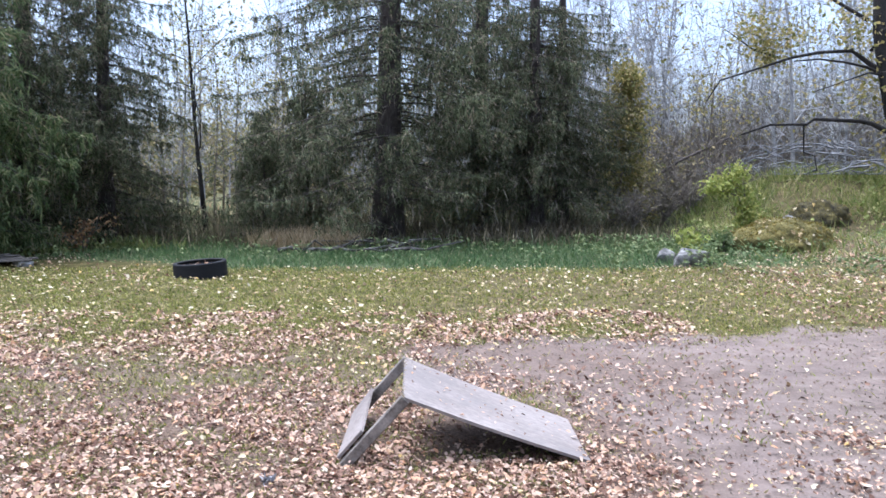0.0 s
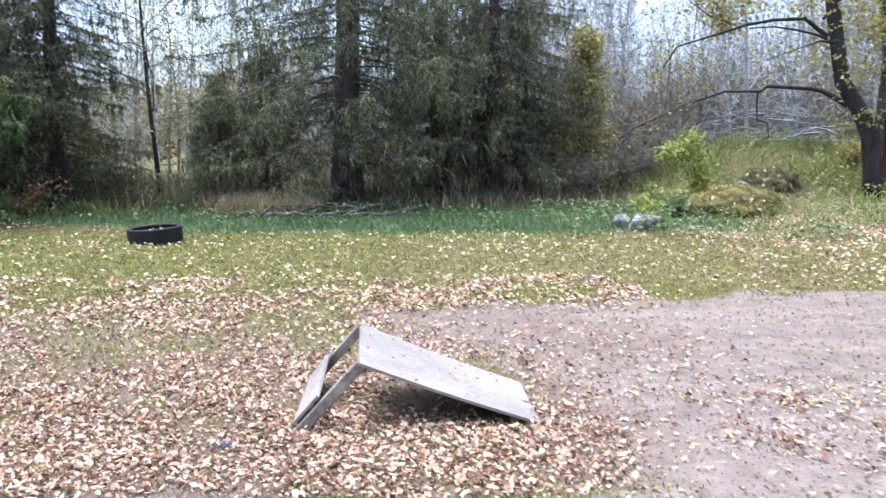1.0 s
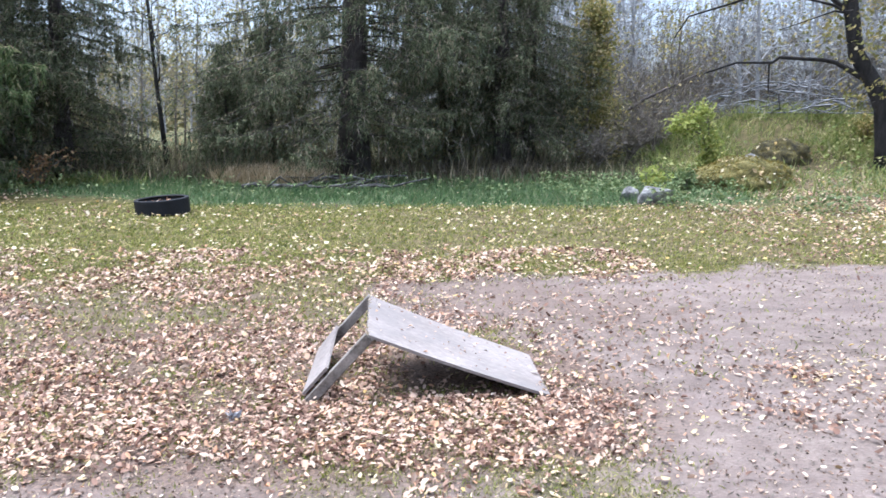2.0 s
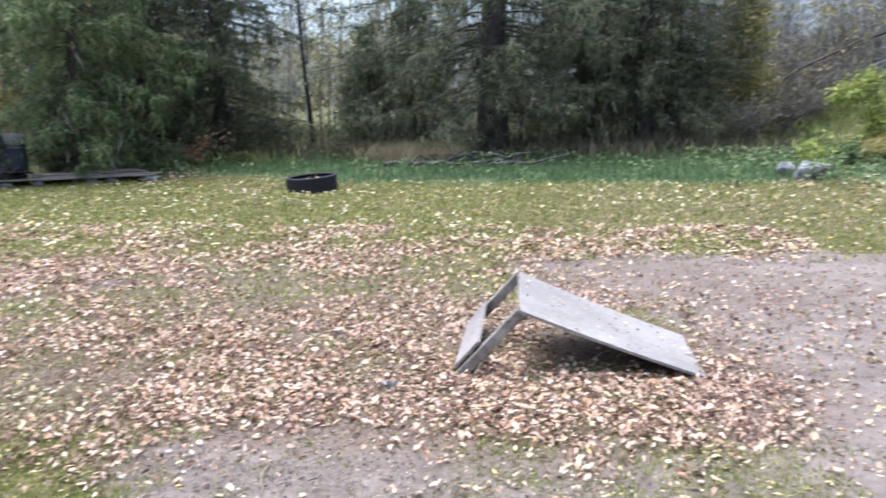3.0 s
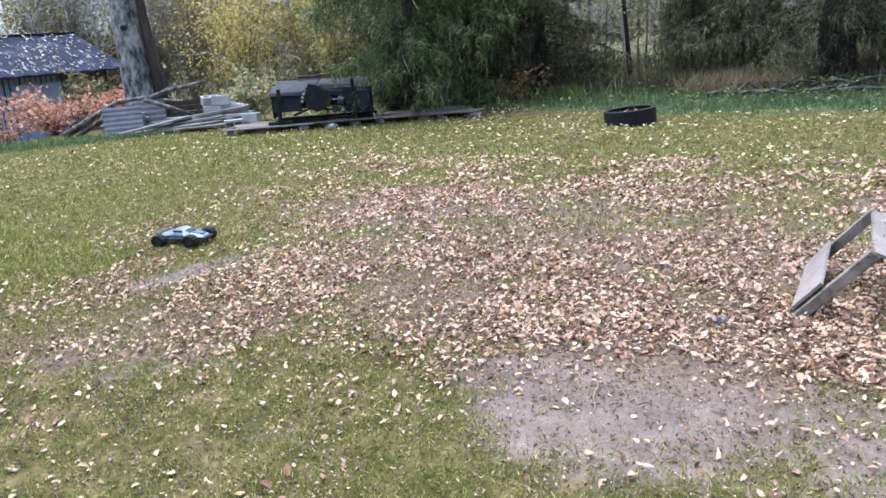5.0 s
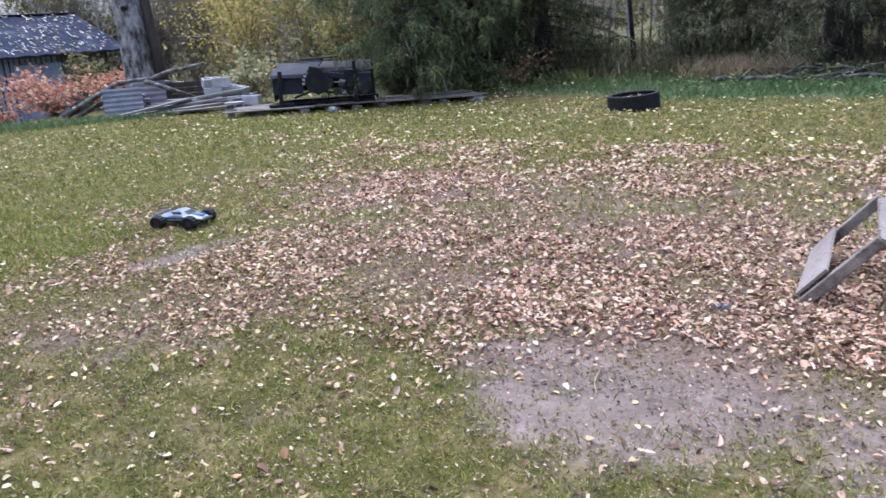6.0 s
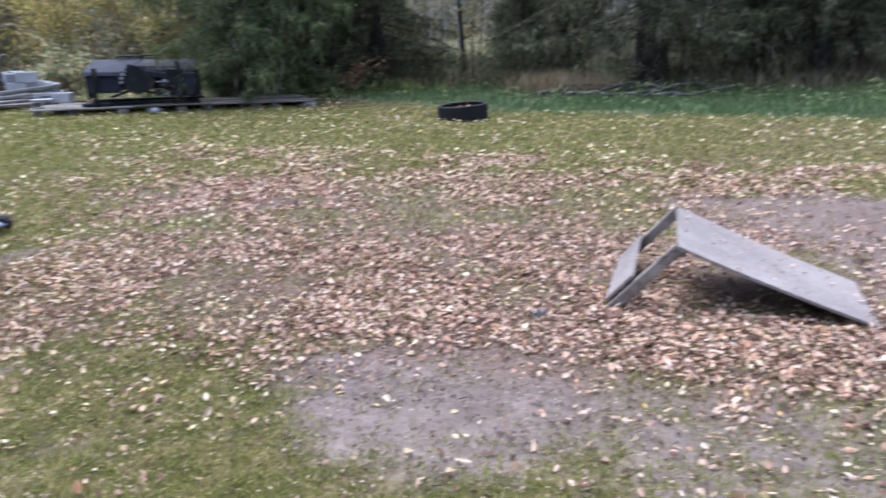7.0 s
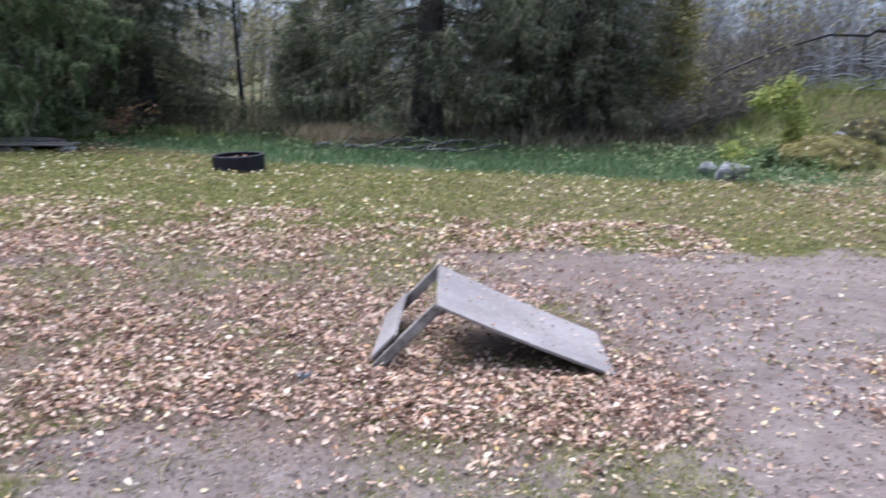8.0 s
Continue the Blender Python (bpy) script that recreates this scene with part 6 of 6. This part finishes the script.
def sow_grass():
    rng = np.random.default_rng(21)

    def lawn(n, box, hmin, hmax, wmin, wmax, thin):
        x, y = spread(rng, n, box, lambda x, y: thin * (1 - 0.97 * smooth(dirt(x, y) + 0.7 * (fbm(x, y, 2.2, 40) - 0.5) + 0.9 * (fbm(x, y, 7.0, 41) - 0.5), 0.25, 0.75)) * (1 - 0.5 * litter_and_shade(x, y)) * (1 - 0.3 * smooth(x, 4.2, 6.0) * smooth(y, 9.0, 11.0)) * (0.35 + 0.65 * smooth(0.6 * fbm(x, y, 1.6, 44) + 0.4 * fbm(x, y, 9.0, 43), 0.36, 0.54)) + 0.7 * smooth(fbm(x, y, 4.5, 46), 0.54, 0.64) * (1 - 0.9 * track_only(x, y)) * (1 - 0.7 * oval(x, y, -1.0, 2.78, 1.05, 0.85, -10)))
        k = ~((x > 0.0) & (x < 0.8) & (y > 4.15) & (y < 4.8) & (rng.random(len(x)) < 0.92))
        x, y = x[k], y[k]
        m = len(x)
        k = rng.normal(size=(m, 3)) * 0.9 + [0, 0, 0.6]
        k[:, 2] = np.abs(k[:, 2]) + 0.15
        return on_ground(x, y, -0.004), k, rng.uniform(hmin, hmax, m), rng.uniform(wmin, wmax, m)
    sets = [lawn(210000, (-5.5, 0.6, 1.5, 4.2), 0.012, 0.042, 0.003, 0.0065, 1.0), lawn(88000, (-9, 4.2, 5, 8), 0.025, 0.065, 0.005, 0.011, 1.0), lawn(66000, (-13, 8, 8, 13), 0.03, 0.07, 0.009, 0.018, 1.0), lawn(9000, (-7, -3, 1, 1.3), 0.03, 0.07, 0.006, 0.012, 1.0), lawn(52000, (-9, 1.5, -5.5, 4.2), 0.025, 0.07, 0.005, 0.011, 1.0), lawn(30000, (-17, 3, -8, 11), 0.03, 0.08, 0.012, 0.02, 1.0)]
    me = blades("lawn_grass", *[np.concatenate(a) for a in zip(*sets)], M_GRASS, rng, 0.6)
    tagged(part("lawn_grass", me, M_GRASS), "short worn olive green lawn grass", "grass", kind="stuff")
    x, y = spread(rng, 60000, (-14, 12, 9, 18.5), lambda x, y: lush(x, y) * (0.4 + 0.6 * smooth(fbm(x, y, 1.0, 47), 0.3, 0.6)) * (1 - 0.6 * smooth(x, 5.5, 7.0)))
    x2, y2 = spread(rng, 16000, (-19, 8.0, -13, 12), lambda x, y: oval(x, y, -15.5, 9.6, 3.2, 1.0, 40))
    x, y = np.r_[x, x2], np.r_[y, y2]
    m = len(x)
    k = rng.normal(size=(m, 3)) * 0.45 + [0, 0, 1]
    tagged(part("long_grass", blades("long_grass", on_ground(x, y), k, rng.uniform(0.05, 0.2, m) * (0.5 + 0.8 * fbm(x, y, 0.9, 50)), rng.uniform(0.01, 0.024, m), M_LUSH, rng, 0.45), M_LUSH), "lush green uncut grass at the edge of the lawn", "grass", kind="stuff")
    x, y = spread(rng, 26000, (-11, 16, 16, 26), lambda x, y: (0.3 + 0.7 * oval(x, y, -3.2, 18.2, 1.8, 1.2)) * (1 - smooth(x, 5, 6.5)))
    m = len(x)
    k = rng.normal(size=(m, 3)) * 0.35 + [0, 0, 1]
    tagged(part("dry_grass", blades("dry_grass", on_ground(x, y), k, rng.uniform(0.2, 0.7, m) * (0.4 + 0.8 * fbm(x, y, 0.8, 53)), rng.uniform(0.012, 0.03, m), M_DRY, rng, 0.4), M_DRY), "tall dry straw coloured grass under the trees and on the bank", "grass", kind="stuff")
    x, y = spread(rng, 11000, (-5.5, 15.8, -1.4, 19.0), lambda x, y: oval(x, y, -3.0, 16.9, 1.5, 0.9) * (0.3 + 0.7 * smooth(fbm(x, y, 1.2, 57), 0.35, 0.6)))
    m = len(x)
    k = rng.normal(size=(m, 3)) * 0.4 + [0, 0, 1]
    tagged(part("straw_grass", blades("straw_grass", on_ground(x, y), k, rng.uniform(0.2, 0.6, m), rng.uniform(0.012, 0.026, m), M_STRAW, rng, 0.4), M_STRAW), "pale dry straw at the foot of a spruce", "grass", kind="stuff")
    x, y = spread(rng, 9000, (-10.5, 14.8, -5.0, 18.0), lambda x, y: oval(x, y, -7.0, 16.2, 2.2, 1.2, 10) * smooth(fbm(x, y, 1.1, 98), 0.4, 0.6))
    m = len(x)
    tagged(part("yellow_grass", blades("yellow_grass", on_ground(x, y), rng.normal(size=(m, 3)) * 0.5 + [0, 0, 1], rng.uniform(0.1, 0.4, m), rng.uniform(0.012, 0.03, m), M_BANK, rng, 0.4), M_BANK), "yellow olive grass at the foot of the spruces", "grass", kind="stuff")
    x, y = spread(rng, 56000, (5.0, 13.5, 17, 24), lambda x, y: smooth(x, 5, 7) * (0.3 + 0.7 * smooth(fbm(x, y, 0.7, 58), 0.35, 0.6)) * (0.4 + 0.6 * smooth(y, 17.5, 19.0)) * (1 - 0.8 * oval(x, y, 9.2, 18.2, 1.9, 1.5)) * (0.4 + 0.6 * smooth(fbm(x, y, 1.5, 59), 0.4, 0.58)))
    m = len(x)
    k = rng.normal(size=(m, 3)) * 0.45 + [0, 0, 1]
    tagged(part("bank_grass", blades("bank_grass", on_ground(x, y), k, rng.uniform(0.1, 0.45, m) * (1 + 0.7 * smooth(y, 19.5, 21.5)), rng.uniform(0.012, 0.03, m), M_BANK, rng, 0.4), M_BANK), "yellowing rough grass on the earth bank", "grass", kind="stuff")
    x, y = spread(rng, 5500, (6.0, 16.5, 15, 22.5), lambda x, y: smooth(fbm(x, y, 0.9, 56), 0.42, 0.58) * (1 - 0.8 * oval(x, y, 9.2, 18.0, 1.7, 1.2)))
    m = len(x)
    tagged(part("bank_weeds", leaves("bank_weeds", on_ground(x, y) + np.stack([0 * x, 0 * x, rng.uniform(0.03, 0.4, m)], 1), rng.normal(size=(m, 3)) * 0.6 + [0, 0, 1], rng.uniform(0.05, 0.13, m), M_BANK, rng), M_BANK), "yellow olive weeds on the earth bank", "weeds", kind="stuff")
    x, y = spread(rng, 12000, (2.8, 11.8, 10.5, 17.0), lambda x, y: smooth(fbm(x, y, 0.8, 55), 0.4, 0.58) * (1 - 0.8 * smooth(x, 7.3, 8.3)))
    x2, y2 = spread(rng, 4200, (-9.0, 13.6, 4.5, 17.4), lambda x, y: smooth(fbm(x, y, 0.9, 61), 0.5, 0.64))
    x, y = np.r_[x, x2], np.r_[y, y2]
    m = len(x)
    tagged(part("herbs", leaves("herbs", on_ground(x, y) + np.stack([0 * x, 0 * x, rng.uniform(0.02, 0.3, m)], 1), rng.normal(size=(m, 3)) * 0.5 + [0, 0, 1], rng.uniform(0.04, 0.11, m), M_HERB, rng), M_HERB), "broad leafed green weeds round the stones", "weeds", kind="stuff")


sow_grass()


# ---- fallen leaves ----


def strew():
    rng = np.random.default_rng(33)

    def heap(x, y):
        return 1.0 * oval(x, y, -1.2, 3.95, 1.75, 1.0, -8) + 0.9 * oval(x, y, 0.2, 3.75, 1.25, 0.95, 0) + 0.27 * oval(x, y, -1.6, 4.2, 3.6, 1.8, -8) + 0.32 * oval(x, y, -1.2, 5.8, 4.6, 2.0, 0) + 0.65 * oval(x, y, -4.1, 5.9, 1.5, 1.0, 20)

    def near_patch(x, y):
        return (1 - 0.62 * oval(x, y, -1.0, 2.78, 1.05, 0.85, -10)) * (1 - 0.9 * oval(x, y, -4.67, 3.62, 0.62, 0.26, 75))

    def clumps(x, y, seed):
        return 0.08 + 1.6 * smooth(fbm(x, y, 2.1, seed), 0.36, 0.66) * (0.5 + 0.7 * fbm(x, y, 0.7, seed + 5))

    def worn(x, y):
        return oval(x, y, -3.3, 3.0, 2.8, 1.7, 20) * (1 - 0.7 * oval(x, y, -2.1, 2.2, 1.0, 0.7, 0))

    def pale(x, y):
        d = 0.2 - 0.04 * smooth(y, 6.0, 8.0) - 0.06 * np.clip(heap(x, y), 0, 1) + 0.26 * smooth(x, -4, 1) * smooth(y, 7.0, 8.8) + 0.15 * worn(x, y) + 0.16 * smooth(-x, 2.0, 4.5) * smooth(y, 5.0, 7.0)
        d = d * (1 - 0.76 * track_only(x, y)) * near_patch(x, y) + 0.14 * oval(x, y, 3.2, 4.1, 1.5, 0.9, 20) + 0.22 * oval(x, y, 2.75, 4.4, 0.55, 1.0, 0) + 0.1 * oval(x, y, 1.3, 3.6, 0.9, 0.7, 0)
        d = d * (1 - 0.36 * smooth(y, 6.0, 8.5)) * (1 - 0.93 * lush(x, y)) * clumps(x, y, 60) * (0.5 + 0.5 * smooth(y, 2.4, 3.6))
        return d * (1 - 0.15 * smooth(-x, 5, 9)) + 0.24 * smooth(x, 4.0, 6.5) * smooth(y, 8.5, 11.5) * (1 - 0.5 * lush(x, y)) * clumps(x, y, 62)

    def brown(x, y):
        d = (0.8 * np.clip(heap(x, y) * 1.1, 0, 1) + 0.17 * worn(x, y) + 0.14 + 0.16 * smooth(y, 6.0, 8.0)) * clumps(x, y, 64)
        d = d * (1 - 0.84 * track_only(x, y)) * near_patch(x, y) * (1 - 0.45 * smooth(y, 8, 11)) * (1 - 0.9 * lush(x, y)) + (0.3 * oval(x, y, 3.0, 4.1, 1.5, 0.9, 20) + 0.5 * oval(x, y, 2.75, 4.4, 0.55, 1.0, 0) + 0.06 * track_only(x, y) * (1 - smooth(y, 5.0, 6.2))) * clumps(x, y, 66)
        return d * (0.75 + 0.25 * smooth(y, 2.2, 3.4)) + (0.7 * oval(x, y, -4.7, 12.1, 1.2, 0.7) + 0.9 * oval(x, y, -8.1, 14.4, 1.8, 1.0, 25)) * clumps(x, y, 69) + (0.4 * oval(x, y, 9.6, 14.6, 3.4, 2.2, 10) + 0.22 * smooth(x, 3.8, 6.0) * smooth(y, 8.5, 11.0) * (1 - 0.55 * lush(x, y)) * (1 - smooth(y, 19.5, 20.5))) * clumps(x, y, 68)
    whole, close, yard = (-14, 0.7, 11, 16.5), (-6.5, 2.2, 2.5, 8.6), (-7, 0.7, 5.5, 4.6)
    for name, fun, sets, mat, label in (("pale_leaves", pale, ((whole, 76000, 1.0), ((-9, -7, 8, 0.7), 7000, 0.6), (close, 30000, 0.8), (yard, 16000, 1.0)), M_PALE, "pale yellow and cream birch leaves scattered on the ground"), ("brown_leaves", brown, ((whole, 50000, 1.0), (close, 138000, 1.0), (yard, 50000, 1.0), ((3.5, 8.0, 13.0, 19.0), 34000, 1.0)), M_BROWN, "drift of brown and pinkish dead leaves round the ramp")):
        found = [spread(rng, n, box, lambda x, y, f=f: f * fun(x, y)) for box, n, f in sets]
        x, y = [np.concatenate(a) for a in zip(*found)]
        m = len(x)
        # fewer under the ramp's sheet, so the ground darkened as its shade shows
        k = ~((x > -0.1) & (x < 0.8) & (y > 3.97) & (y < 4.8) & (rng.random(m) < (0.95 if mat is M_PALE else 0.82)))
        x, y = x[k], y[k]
        m = len(x)
        size = ((0.014 + 0.031 * rng.random(m) ** 1.7) if mat is M_PALE else (0.013 + 0.034 * rng.random(m) ** 1.7)) * (1 + 0.5 * smooth(y, 4.5, 9))
        me = ovate(name, on_ground(x, y) + np.stack([0 * x, 0 * x, rng.uniform(0.004, 0.03, m) + 0.03 * smooth(y, 4.5, 8) * (mat is M_PALE)], 1), rng.normal(size=(m, 3)) * (0.35 if mat is M_PALE else 0.48) + [0, 0, 1], size, mat, rng, 0.3 if mat is M_PALE else 0.36, 0.95 if mat is M_PALE else 0.85)
        tagged(part(name, me, mat), label, "leaves", kind="stuff")
    for box, n in (((-6.0, 0.7, 3.0, 4.2), 66000), ((-7.0, 4.2, 5.0, 8.0), 30000)):
        x, y = spread(rng, n, box, lambda x, y: (0.2 + 0.6 * smooth(fbm(x, y, 3.0, 95), 0.35, 0.6) + 0.6 * worn(x, y)) * (1 - 0.6 * track_only(x, y)))
        m = len(x)
        me = leaves("leaf_bits", on_ground(x, y) + np.stack([0 * x, 0 * x, rng.uniform(0.002, 0.02, m)], 1), rng.normal(size=(m, 3)) * 0.6 + [0, 0, 1], rng.uniform(0.007, 0.02, m) * (1 + 0.4 * (y > 4.2)), M_CRUMB, rng, 0.3)
        tagged(part("leaf_bits", me, M_CRUMB), "crumbled brown leaf bits in the grass", "leaves", kind="stuff")
    x, y = spread(rng, 26000, (-5.5, 1.3, 6.5, 7.4), lambda x, y: 0.5 * smooth(dirt(x, y), 0.4, 0.8))
    m = len(x)
    me = leaves("pebbles", on_ground(x, y, 0.004), rng.normal(size=(m, 3)) * 0.2 + [0, 0, 1], 0.005 + 0.013 * rng.random(m) ** 3, M_GRAVEL, rng, 0.6, 1.0)
    tagged(part("pebbles", me, M_GRAVEL), "small grey stones on the dirt track", "gravel", kind="stuff")
    x, y = spread(rng, 9000, (-3.0, 1.3, 3.5, 5.5), lambda x, y: smooth(dirt(x, y), 0.4, 0.8) * smooth(fbm(x, y, 3.4, 97), 0.4, 0.6))
    m = len(x)
    me = leaves("soil_crumbs", on_ground(x, y, 0.006), rng.normal(size=(m, 3)) * 0.4 + [0, 0, 1], 0.006 + 0.016 * rng.random(m) ** 2, M_TWIG, rng, 0.6, 0.9)
    tagged(part("soil_crumbs", me, M_TWIG), "dark crumbs of soil and bark on bare dirt", "soil", kind="stuff")


strew()


def build_small_finds():
    s = Shape()
    pts = [(-1.226 + 0.082 * u + 0.008 * math.sin(9 * u), 2.83 - 0.3 * u, float(height(-1.226 + 0.082 * u, 2.83 - 0.3 * u)) + 0.006 + 0.012 * math.sin(3.1 * u)) for u in (0, 0.2, 0.4, 0.6, 0.8, 1.0)]
    s.tube(pts, [0.0028, 0.003, 0.003, 0.0026, 0.0022, 0.0012], 6)
    tagged(part("dry_stalk", s, M_STRAW, smooth=True), "thin pale straw stalk lying on bare dirt", "straw")
    boulder("pebble", -0.86, 3.7, float(height(-0.86, 3.7)) + 0.015, (0.034, 0.026, 0.03), M_BLOCK, "small grey stone among dead leaves", 21)
    rng = np.random.default_rng(44)
    x, y = spread(rng, 1500, (-5.0, 1.2, 5.0, 7.0), lambda x, y: 0.3 + 0.5 * smooth(dirt(x, y), 0.3, 0.8))
    n = len(x)
    w = rng.normal(size=(n, 3)) * [1, 1, 0.12]
    tagged(part("fallen_twigs", blades("fallen_twigs", on_ground(x, y, 0.008), w, rng.uniform(0.03, 0.13, n), rng.uniform(0.003, 0.007, n), M_TWIG, rng, 0.15), M_TWIG), "short dark twigs scattered on the ground", "twigs", kind="stuff")


build_small_finds()
